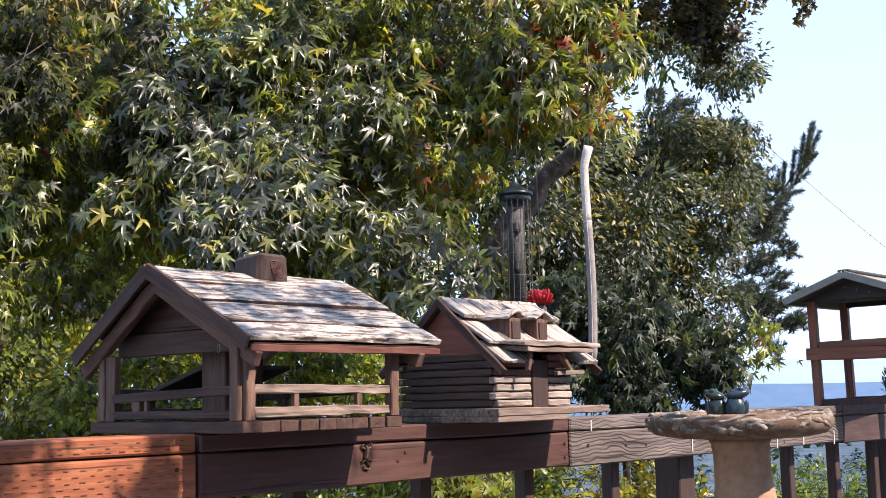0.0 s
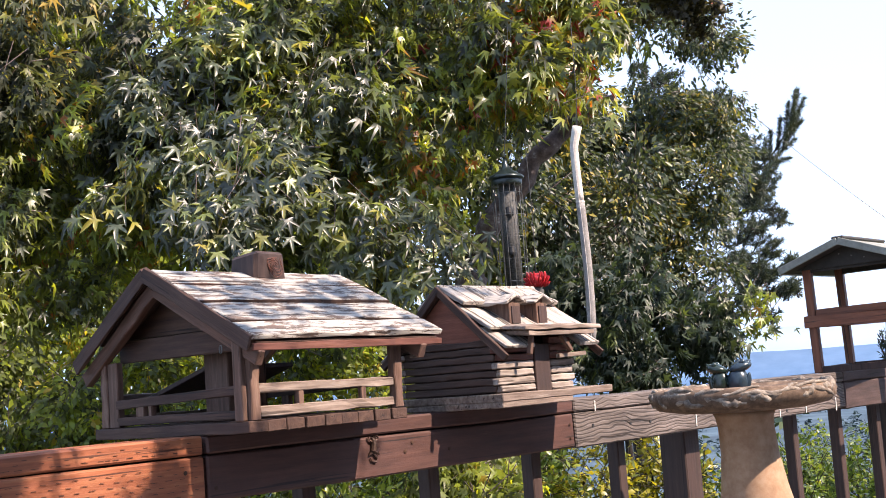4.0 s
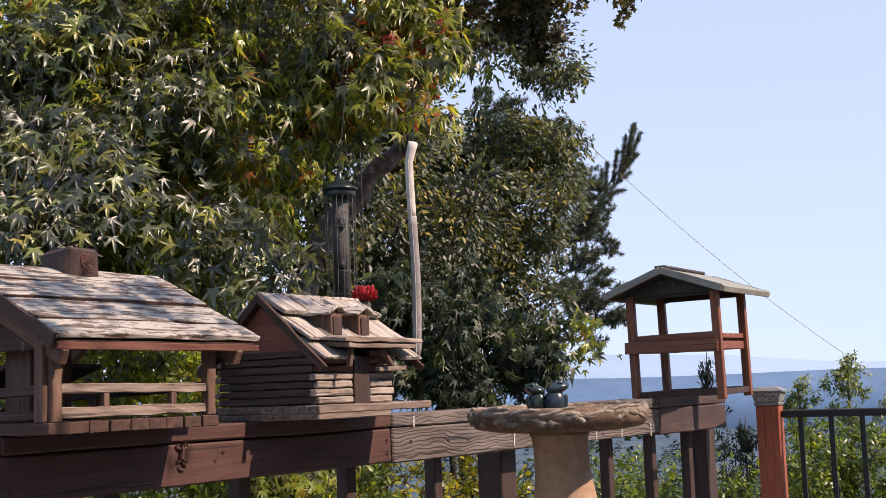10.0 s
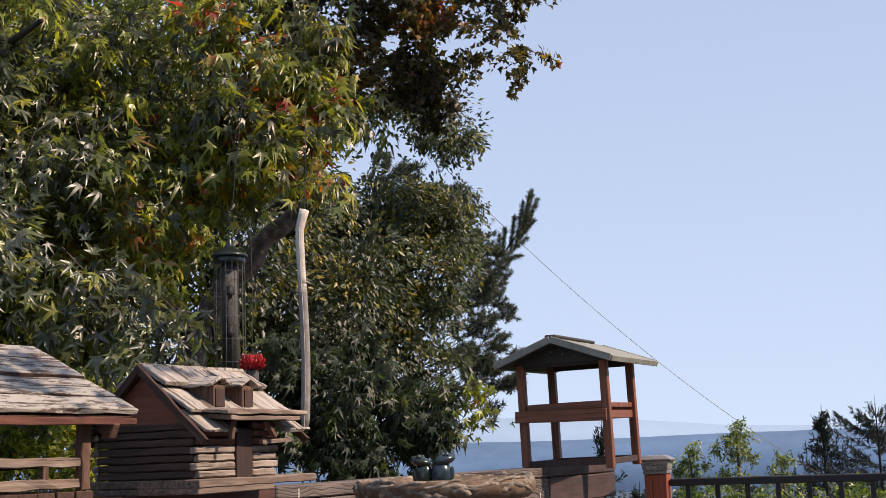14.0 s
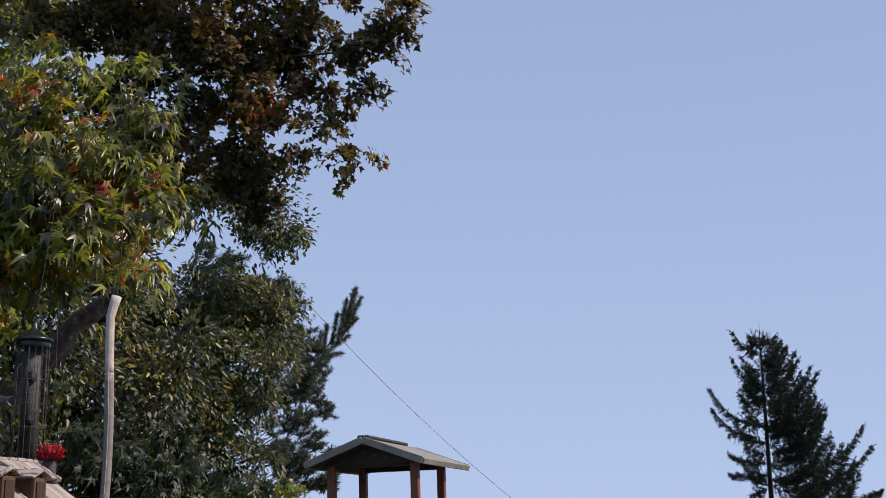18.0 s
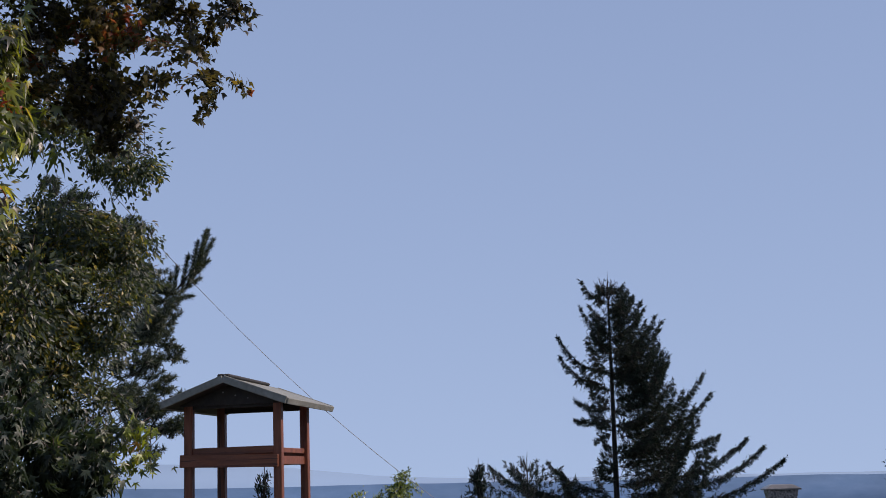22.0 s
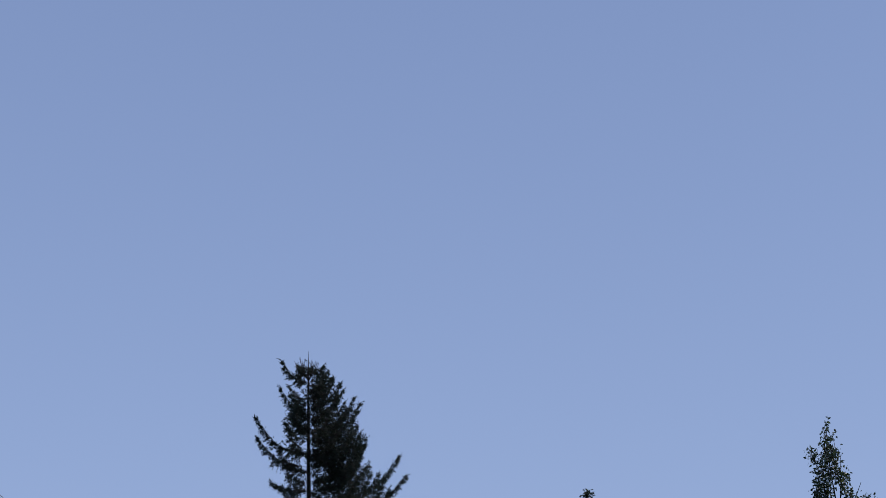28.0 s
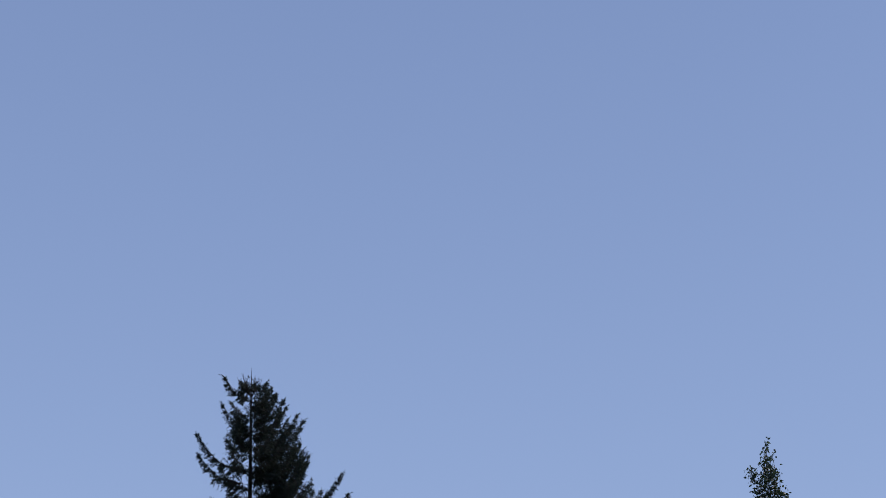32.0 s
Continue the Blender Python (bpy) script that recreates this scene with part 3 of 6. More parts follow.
for row in range(9):
    z = 0.922 + 0.0105 * row if row < 8 else 1.024
    for k in range(46):
        x = -1.48 + 0.032 * k + 0.016 * (row % 2) + cr.uniform(-0.003, 0.003)
        if x < -0.02:
            block(cr.uniform(0.008, 0.014), 0.0006, 0.0010, (x, -0.0002, z + cr.uniform(-0.001, 0.001)), bevel=0, bm=cuts)
for k in range(90):
    x = -1.48 + 0.0162 * k
    block(0.009, 0.0006, 0.0011, (x, -0.0002, (1.024, 1.032, 1.040)[k % 3] + cr.uniform(-0.001, 0.001)), bevel=0, bm=cuts)
tagged(part("incision", cuts, M_SLIT, railing, "dark incised preservative slits"), kind="stuff")
for x, z in ((0.55, 0.972), (0.575, 0.99), (0.02, 0.95), (1.18, 0.985), (1.18, 0.95), (-0.05, 0.985), (0.70, 0.965), (1.95, 0.965)):
    part("screw_head", lathe([(0.0042, 0.0), (0.0042, 0.0012), (0.002, 0.0016)], 8), M_NAIL, railing, m=pose(x, 0.0004, z, 90, 0, 0))
for x, z0, z1 in ((1.822, 0.934, 1.040), (2.366, 0.921, 0.968), (2.56, 0.923, 0.958), (2.802, 0.915, 0.963), (1.30, 1.012, 1.040)):
    part("white_drip", block(0.0055, 0.0012, z1 - z0, (x, -0.0006, (z0 + z1) / 2), (0, 1.5, 0), bevel=0.0004, wob=0.0005), M_DRIP, railing, "chalky white dried drip")
for x, z in ((1.466, 0.968), (1.568, 0.965), (2.417, 0.940), (1.285, 0.975)):
    part("nail_hole", lathe([(0.0050, 0.0), (0.0050, 0.0010), (0.003, 0.0011)], 8), M_BLACK, railing, "small dark hole", m=pose(x, 0.0004, z, 90, 0, 0))
# unseen backing board, added to keep light out of the gap below the cap
part("nailer", block(5.0, 0.034, 0.078, (1.02, 0.0575, 0.9755), bevel=0.0), M_POST, railing)
for x, w in ((0.055, 0.089), (1.915, 0.089), (3.56, 0.10), (-1.45, 0.089)):
    part("post", block(w, 0.089, 1.005, (x, 0.1215, 0.5025), bevel=0.004), M_POST, railing)
BAL = baluster_mesh()
for x in (-1.07, -0.69, -0.315, 0.327, 0.725, 1.124, 1.523, 2.25, 2.62, 2.99, 3.345):
    part("baluster", BAL, M_POST, railing, m=pose(x, 0.0945, 0.06))
part("bottom_rail", block(4.9, 0.038, 0.089, (1.02, 0.135, 0.12), bevel=0.003), M_RAIL, railing)

orn = thing("rail_ornament", RAIL @ pose(0.449, -0.001, 0.988) @ Matrix.Scale(1.25, 4), "small rusty metal lizard ornament on the rail's face", "ornament")
part("body", tube([(0.002, 0, -0.012), (-0.002, -0.002, -0.004), (0.001, -0.002, 0.006), (0.0, -0.002, 0.014), (0.002, -0.001, 0.020)], [0.0028, 0.0052, 0.0056, 0.0036, 0.0046], 8), M_RUST, orn)
part("tail", tube([(0.002, 0, -0.012), (0.008, -0.001, -0.018), (0.004, -0.001, -0.024), (-0.006, -0.001, -0.022), (-0.009, -0.001, -0.016)], [0.0026, 0.0022, 0.0020, 0.0016, 0.0012], 6), M_RUST, orn)
for sx, z0, z1 in ((-1, 0.010, 0.017), (1, 0.010, 0.017), (-1, -0.006, -0.011), (1, -0.006, -0.011)):
    part("leg", tube([(0, -0.001, z0), (sx * 0.008, -0.002, (z0 + z1) / 2), (sx * 0.012, -0.001, z1), (sx * 0.010, -0.001, z1 + 0.004)], 0.0020, 5), M_RUST, orn)


# ---------- open shelter feeder ----------
def board_roof(parent, x0, x1, ridge, eave, cut, mat, thick=0.012, name="roof_board"):
    """Flat boards with open joints from eave to ridge, on a dark sheathing; ridge and eave are (y, z), cut the joints."""
    (ry, rz), (ey, ez) = ridge, eave
    ln = math.hypot(ry - ey, rz - ez)
    ang = math.degrees(math.atan2(rz - ez, ry - ey))
    up = (-(rz - ez) / ln if ry > ey else (rz - ez) / ln, abs(ry - ey) / ln)
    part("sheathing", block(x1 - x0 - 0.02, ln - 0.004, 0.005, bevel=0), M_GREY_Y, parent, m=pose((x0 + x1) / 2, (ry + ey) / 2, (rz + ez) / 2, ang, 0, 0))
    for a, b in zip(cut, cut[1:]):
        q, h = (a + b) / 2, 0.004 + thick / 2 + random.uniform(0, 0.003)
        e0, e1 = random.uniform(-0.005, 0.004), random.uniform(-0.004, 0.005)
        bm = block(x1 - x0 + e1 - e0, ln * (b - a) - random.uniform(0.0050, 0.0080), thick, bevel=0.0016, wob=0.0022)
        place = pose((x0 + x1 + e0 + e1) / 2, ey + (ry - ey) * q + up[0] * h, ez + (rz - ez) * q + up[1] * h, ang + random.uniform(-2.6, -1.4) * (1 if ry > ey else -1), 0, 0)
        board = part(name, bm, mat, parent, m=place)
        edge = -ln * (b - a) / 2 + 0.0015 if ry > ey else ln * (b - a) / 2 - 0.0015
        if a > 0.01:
            # dark strip stands in for the shaded joint line
            part("bare_edge", block(x1 - x0 + e1 - e0 - 0.004, 0.0045, thick * 0.9, (0, edge, -0.0008), bevel=0, wob=0.0016), M_GREY_Y, board, "dark strip drawing the shaded joint")


SH = thing("shelter_bird_feeder", RAIL @ pose(0.0, 0.0, CAP_TOP), "open wooden bird feeder with flaking plank roof on the deck rail", "bird feeder")
Z = CAP_TOP
for i in range(9):
    w = 0.0475
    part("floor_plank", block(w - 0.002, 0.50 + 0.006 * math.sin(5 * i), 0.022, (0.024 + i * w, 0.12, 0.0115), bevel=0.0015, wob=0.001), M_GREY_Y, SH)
PX0, PX1 = 0.0215, 0.410
for x, y in ((PX0, -0.119), (PX1, -0.119), (PX0, 0.345), (PX1, 0.345)):
    part("corner_post", block(0.022, 0.022, 0.165 + (0.0 if y < 0 else -0.03), (x, y, 0.023 + (0.0825 if y < 0 else 0.0675)), bevel=0.002, wob=0.0016), M_GREY_Z, SH)
part("corner_post", block(0.012, 0.026, 0.165, (0.0042, -0.106, 0.1055), bevel=0.002), M_GREY_Z, SH)
part("corner_post", block(0.016, 0.034, 0.135, (PX0, 0.3165, 0.0905), bevel=0.002), M_GREY_Z, SH)
for y in (-0.119, 0.345):
    part("low_rail", block(0.364, 0.014, 0.019, ((PX0 + PX1) / 2, y, 0.0385), bevel=0.0015, wob=0.002), M_GREY, SH)
    part("top_rail", block(0.364, 0.014, 0.018, ((PX0 + PX1) / 2, y, 0.0810), (0, 0.7, 0), bevel=0.0015, wob=0.002), M_GREY, SH)
    for x in (0.138, 0.308):
        part("spindle", block(0.013, 0.012, 0.026, (x, y - 0.001, 0.0595), bevel=0.001), M_GREY_Z, SH)
for x in (0.020, 0.412):
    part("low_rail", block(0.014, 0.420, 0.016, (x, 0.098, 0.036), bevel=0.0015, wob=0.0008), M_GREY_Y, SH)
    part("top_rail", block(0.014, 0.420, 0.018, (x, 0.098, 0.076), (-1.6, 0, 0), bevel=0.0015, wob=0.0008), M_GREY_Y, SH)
    for y in (0.192, 0.226):
        part("spindle", block(0.012, 0.026 if y > 0.2 else 0.010, 0.026, (x, y, 0.0565), bevel=0.001), M_GREY_Z, SH)
RIDGE, EAVE_F, EAVE_B = (0.150, 0.322), (-0.160, 0.163), (0.405, 0.152)
EAVE_SHORT = (0.345, 0.196)                      # the lowest boards of the far slope are gone
board_roof(SH, -0.005, 0.515, RIDGE, EAVE_F, (0.0, 0.2, 0.49, 0.76, 1.0), M_FLAKE)
board_roof(SH, -0.005, 0.515, RIDGE, EAVE_SHORT, (0.0, 0.3, 0.64, 1.0), M_FLAKE)
for x in (0.012, 0.455):
    for ey, ez in (EAVE_F, EAVE_B):
        ry, rz = RIDGE
        ln, ang = math.hypot(ry - ey, rz - ez), math.degrees(math.atan2(rz - ez, ry - ey))
        part("rafter", block(0.018, ln, 0.030, bevel=0.002, wob=0.0016), M_RAFTER, SH, m=pose(x, (ry + ey) / 2, (rz + ez) / 2 - 0.026, ang, 0, 0))
for ey, ez in (EAVE_F, EAVE_B):
    ry, rz = RIDGE
    ln, ang = math.hypot(ry - ey, rz - ez), math.degrees(math.atan2(rz - ez, ry - ey))
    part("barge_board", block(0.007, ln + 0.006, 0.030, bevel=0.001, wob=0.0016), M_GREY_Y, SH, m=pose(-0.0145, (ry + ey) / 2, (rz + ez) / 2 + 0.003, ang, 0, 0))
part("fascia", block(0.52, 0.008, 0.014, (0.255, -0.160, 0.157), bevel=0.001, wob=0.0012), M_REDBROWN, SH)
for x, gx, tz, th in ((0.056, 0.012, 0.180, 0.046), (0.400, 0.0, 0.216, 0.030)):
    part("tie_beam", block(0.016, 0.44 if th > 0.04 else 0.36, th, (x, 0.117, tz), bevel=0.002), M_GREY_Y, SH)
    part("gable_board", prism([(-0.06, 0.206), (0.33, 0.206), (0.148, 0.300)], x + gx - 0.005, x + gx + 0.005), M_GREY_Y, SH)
part("hopper_board", block(0.075, 0.018, 0.20, (0.155, 0.045, 0.123), bevel=0.002), M_GREY_Z, SH)
part("hopper_board", block(0.018, 0.075, 0.20, (0.108, 0.082, 0.123), bevel=0.002), M_GREY_Z, SH)
part("sloping_board", block(0.24, 0.22, 0.010, (0.22, 0.225, 0.103), (-15, 0, 0), bevel=0.0015), M_POST, SH)
part("bracket", block(0.018, 0.014, 0.026, (0.494, -0.10, 0.138), bevel=0.001), M_GREY, SH)
part("hanging_ring", tube([(0.004, -0.056 + 0.004 * math.cos(a), 0.160 + 0.008 * math.sin(a)) for a in np.linspace(0, 6.28, 13)], 0.0012, 5), M_CAGE, SH, "small pale metal ring")
chimney = part("chimney_block", block(0.092, 0.078, 0.064, (0.274, 0.140, 0.341), (0, 0, 4), bevel=0.007, wob=0.005), M_POST, SH, "rough-sawn block with growth rings")
for i in range(5):
    part("growth_ring", tube([(0.288 + (0.004 + 0.0048 * i) * math.cos(a) * (1.0 + 0.25 * math.sin(2 * a + i)), 0.0985, 0.344 + (0.004 + 0.0042 * i) * math.sin(a) * (1.0 + 0.2 * math.cos(3 * a + i))) for a in np.linspace(0.4 * i, 0.4 * i + 5.4, 18)], 0.0009, 5), M_REDBROWN, chimney)


# ---------- log cabin bird house ----------
CB = thing("log_cabin_bird_house", RAIL @ pose(0.72, 0.0, CAP_TOP), "log cabin bird house with cedar shakes on the deck rail", "bird house")
part("base_board", block(0.44, 0.34, 0.018, (0.200, 0.0, 0.0235), bevel=0.002, wob=0.0012), M_GREY, CB)
part("base_board", block(0.27, 0.338, 0.014, (0.115, 0.0, 0.0072), bevel=0.002, wob=0.0012), M_GREY, CB)
LOG_H = 0.0178
for k in range(7):
    z = 0.0335 + LOG_H * (k + 0.5)
    o = 0.009 if k % 2 else 0.0
    for x0, x1 in ((-0.004 - o, 0.122), (0.186, 0.274 + o)):
        part("log", block(x1 - x0, 0.020, LOG_H - 0.0028, ((x0 + x1) / 2, -0.145 - random.uniform(0, 0.002), z), (random.uniform(-5, 5), random.uniform(-0.5, 0.5), 0), bevel=0.0022, wob=0.0010), M_REDBROWN if k > 3 else M_LOG, CB)
    part("log", block(0.278 + 2 * o, 0.020, LOG_H - 0.0028, (0.135, 0.145, z), bevel=0.004), M_LOG, CB)
    for x in (0.002, 0.268):
        part("end_log", block(0.018, 0.285 + 2 * o, LOG_H - 0.0024, (x, 0.0, z + 0.0005), (0, random.uniform(-6, 2), 0), bevel=0.0022, wob=0.0012), M_LOG_END, CB)
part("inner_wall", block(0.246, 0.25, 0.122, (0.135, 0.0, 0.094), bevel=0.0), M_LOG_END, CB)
for x in (-0.002, 0.272):
    part("gable_panel", prism([(-0.146, 0.148), (0.146, 0.148), (0.0, 0.270)], x - 0.004, x + 0.004), M_REDBROWN_Y, CB, "smooth red-brown gable panel")
part("door", block(0.058, 0.012, 0.112, (0.154, -0.152, 0.086), bevel=0.0015), M_POST, CB, "dark plank door")

CAB_RIDGE, CAB_SLOPE = 0.284, 0.89              # height of the roof's ridge, fall per metre


def shake_row(y0, y1, lift, spans, sgn=-1):
    """One course of shakes between two distances from the ridge, its butts lifted off the course below."""
    for x0, x1 in spans:
        ln = (y1 - y0) / math.cos(math.atan(CAB_SLOPE)) * random.uniform(0.97, 1.03)
        mid = (y0 + y1) / 2
        tilt = math.degrees(math.atan(CAB_SLOPE)) - math.degrees(math.atan2(lift, ln)) + random.uniform(-1, 1)
        t = random.uniform(0.008, 0.011)
        part("shake", block(x1 - x0 - random.uniform(0.001, 0.003), ln, t, bevel=0.0014, wob=0.0014), M_SHAKE, CB,
             m=pose((x0 + x1) / 2, sgn * mid, CAB_RIDGE - CAB_SLOPE * mid + lift * 0.5 + 0.004, -sgn * tilt, 0, random.uniform(-0.8, 0.8)))


for sgn in (-1, 1):
    ang = math.degrees(math.atan(CAB_SLOPE))
    half = 0.064 if sgn < 0 else 0.093
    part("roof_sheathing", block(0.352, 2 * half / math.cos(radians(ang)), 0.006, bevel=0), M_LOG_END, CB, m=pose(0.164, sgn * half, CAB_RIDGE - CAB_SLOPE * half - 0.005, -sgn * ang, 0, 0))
shake_row(0.118, 0.184, 0.014, ((-0.020, 0.092), (0.268, 0.348)))
shake_row(0.056, 0.142, 0.022, ((-0.020, 0.072), (0.074, 0.120), (0.121, 0.166), (0.168, 0.240), (0.242, 0.346)))
shake_row(-0.003, 0.068, 0.020, ((-0.020, 0.058), (0.060, 0.104), (0.106, 0.126), (0.128, 0.196), (0.198, 0.262), (0.264, 0.348)))
for y0, y1 in ((0.128, 0.197), (0.056, 0.142), (-0.003, 0.068)):
    shake_row(y0, y1, 0.014, [(-0.020 + 0.073 * i, 0.052 + 0.073 * i) for i in range(5)], 1)
for x in (-0.024, 0.350):
    for sgn in (-1, 1):
        part("barge_board", block(0.010, 0.262, 0.018, bevel=0.0015, wob=0.0012), M_GREY_Y, CB, m=pose(x, sgn * 0.093, CAB_RIDGE - CAB_SLOPE * 0.093 - 0.003, -sgn * math.degrees(math.atan(CAB_SLOPE)), 0, 0))
for y, z, x0, x1, th in ((-0.170, 0.181, 0.020, 0.318, 0.010), (-0.166, 0.168, 0.034, 0.296, 0.012)):
    part("porch_roof_board", block(x1 - x0, 0.098, th, ((x0 + x1) / 2, y, z), (5, 0, 0), bevel=0.0015, wob=0.002), M_GREY, CB)
for x, lean, zz in ((0.068, 14, 0.142), (0.205, -44, 0.140)):
    part("porch_bracket", block(0.010, 0.012, 0.052, (x, -0.192, zz), (0, lean, 0), bevel=0.001), M_GREY_Z, CB)
part("porch_rail", block(0.11, 0.012, 0.010, (0.245, -0.176, 0.112), (0, -2, 0), bevel=0.001), M_GREY, CB)
for x in (0.086, 0.190):
    d = part("dormer", block(0.042, 0.085, 0.056, (x, -0.098, 0.212), bevel=0.0015), M_GREY_Z, CB, "small dormer box")
    part("dormer_gable", prism([(-0.136, 0.236), (-0.062, 0.236), (-0.062, 0.254), (-0.136, 0.254)], x - 0.010, x + 0.010), M_GREY_Z, d)
    for sgn in (-1, 1):
        part("dormer_roof", block(0.042, 0.104, 0.007, (x + sgn * 0.0185, -0.096, 0.2495), (0, sgn * 27, 0), bevel=0.001, wob=0.0015), M_SHAKE, d)
    # solid plate, the opening's shade put into its dark colour
    part("dormer_front", block(0.030, 0.003, 0.040, (x, -0.1422, 0.212), bevel=0.0), M_POST, d, "dark plate for the shaded opening")


# ---------- tall tray feeder at the rail's end ----------
FD = thing("tray_bird_feeder", RAIL @ pose(3.093, -0.054, CAP_TOP + 0.005, -0.9, -0.9, 5.3), "leaning reddish tray feeder with grey-green gable roof on the rail", "bird feeder")
HX, HY = 0.181, 0.163
for x in (-HX, HX):
    for y, z0 in ((-HY, -0.014), (HY, 0.002)):
        part("leg", block(0.030, 0.030, 0.40 - z0, (x, y, (0.40 + z0) / 2), bevel=0.002), M_FEEDER, FD)
part("tray_side", block(0.014, 2 * HY + 0.030, 0.044, (-HX - 0.023, 0.010, 0.186), (1.5, 0, 0), bevel=0.0015, wob=0.001), M_FEEDER_Y, FD)
part("tray_side", block(0.012, 2 * HY - 0.032, 0.026, (-HX - 0.004, 0.0, 0.221), bevel=0.0015, wob=0.001), M_FEEDER_Y, FD)
part("tray_side", block(0.014, 2 * HY + 0.018, 0.050, (HX + 0.023, 0, 0.196), bevel=0.0015), M_FEEDER_Y, FD)
for y in (-HY + 0.004, HY - 0.004):
    part("tray_side", block(2 * HX - 0.032, 0.012, 0.030, (0, y, 0.183), bevel=0.0015), M_FEEDER, FD)
    part("tray_side", block(2 * HX - 0.032, 0.012, 0.018, (0, y, 0.218), bevel=0.0015), M_FEEDER, FD)
part("tray_floor", block(2 * HX, 2 * HY, 0.008, (0, 0, 0.172), bevel=0.0), M_FEEDER_Y, FD)
for x in (-HX, HX):
    part("foot_bar", block(0.020, 2 * HY - 0.032, 0.024, (x, 0, 0.012), bevel=0.0015), M_POST, FD)
for y in (-HY, HY):
    part("foot_bar", block(2 * HX - 0.032, 0.020, 0.022, (0, y, 0.011), bevel=0.0015), M_POST, FD)
RX0, RX1, RY, RZ, EZ = -0.293, 0.372, 0.222, 0.470, 0.388      # roof: ends, half width, ridge and eave
ROOF_ANG = math.degrees(math.atan2(RZ - EZ, RY))
for sgn in (-1, 1):
    part("roof_panel", block(RX1 - RX0, 0.240, 0.012, bevel=0.002), M_ROOF_GREEN, FD, m=pose((RX0 + RX1) / 2, sgn * 0.113, (RZ + EZ) / 2, -sgn * ROOF_ANG, 0, 0))
    # lining carries the shade under the roof in its colour
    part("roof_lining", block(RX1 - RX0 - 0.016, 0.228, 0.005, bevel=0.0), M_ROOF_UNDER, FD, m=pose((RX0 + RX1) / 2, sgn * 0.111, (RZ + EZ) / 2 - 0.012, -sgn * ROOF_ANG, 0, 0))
    part("eave_strip", block(RX1 - RX0, 0.012, 0.022, bevel=0.002), M_ROOF_GREEN, FD, m=pose((RX0 + RX1) / 2, sgn * 0.226, EZ - 0.006, -sgn * ROOF_ANG, 0, 0))
    for x, th in ((RX0 - 0.004, 0.026), (RX1 + 0.004, 0.024)):
        part("barge_board", block(0.008, 0.240, th, bevel=0.0015), M_ROOF_GREEN, FD, "pale roof edge board", m=pose(x, sgn * 0.113, (RZ + EZ) / 2 - 0.004, -sgn * ROOF_ANG, 0, 0))
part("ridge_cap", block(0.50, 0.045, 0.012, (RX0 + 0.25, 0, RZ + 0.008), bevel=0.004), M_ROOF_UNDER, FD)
# near-black panels stand in for the shade inside the gables
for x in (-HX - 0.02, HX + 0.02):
    part("gable_panel", prism([(-0.19, 0.382), (0.19, 0.382), (0.19, 0.392), (0.0, 0.455), (-0.19, 0.392)], x - 0.004, x + 0.004), M_ROOF_UNDER, FD, "near-black panel for the shade in the gable")
for x in (-HX, HX):
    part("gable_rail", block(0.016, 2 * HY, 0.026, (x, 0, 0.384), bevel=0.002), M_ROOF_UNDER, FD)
for k in range(3):
    part("roof_nail", lathe([(0.003, 0.0), (0.003, 0.002), (0.001, 0.003)], 6), M_LAMP, FD, m=pose(-HX - 0.0245, -0.06 + 0.045 * k, 0.402 + 0.012 * k, 0, -90, 0))


# ---------- bird bath ----------
BB = thing("bird_bath", pose(0.718, 3.215, 0.0), "tan cast concrete bird bath with a carved vine rim", "bird bath")
ped = lathe([(0.17, 0.0), (0.175, 0.05), (0.155, 0.12), (0.140, 0.30), (0.122, 0.55), (0.104, 0.70), (0.084, 0.80), (0.073, 0.88), (0.071, 0.95), (0.074, 0.975), (0.080, 0.988)], 40)
for v in ped.verts:                              # the pedestal stands a little askew under its level basin
    v.co.x += 0.05 * (0.985 - v.co.z)
part("pedestal", ped, M_CONCRETE, BB, "tapering plain pedestal", True)
part("basin", lathe([(0.085, 0.988), (0.16, 0.992), (0.215, 1.002), (0.232, 1.018), (0.235, 1.036), (0.226, 1.050), (0.208, 1.054), (0.195, 1.045), (0.13, 1.028), (0.02, 1.022)], 48), M_RIM, BB, "round basin", True)
rng = random.Random(5)
for i in range(58):
    a0 = 2 * math.pi * i / 58 + rng.uniform(-0.08, 0.08)
    ln, z0 = rng.uniform(0.20, 0.62), rng.uniform(1.020, 1.049)
    z1 = z0 + rng.uniform(-0.028, 0.028)
    thick, lift, turns = rng.uniform(0.004, 0.0105), rng.uniform(-0.006, 0.0005), rng.uniform(3, 9)
    pts = []
    for k in range(9):
        q = k / 8
        a = a0 + ln * (q - 0.5)
        z = min(1.053, max(1.016, z0 + (z1 - z0) * q + 0.005 * math.sin(turns * q + i)))
        r = 0.231 + lift - 0.5 * max(0.0, z - 1.04) - 0.35 * max(0.0, 1.018 - z)
        pts.append((r * math.cos(a), r * math.sin(a), z))
    part("carved_vine", tube(pts, [0.002 + thick * math.sin(math.pi * (0.08 + 0.84 * k / 8)) * (0.8 + 0.3 * math.sin(2.3 * k + i)) for k in range(9)], 6), M_VINE, BB, smooth=True)


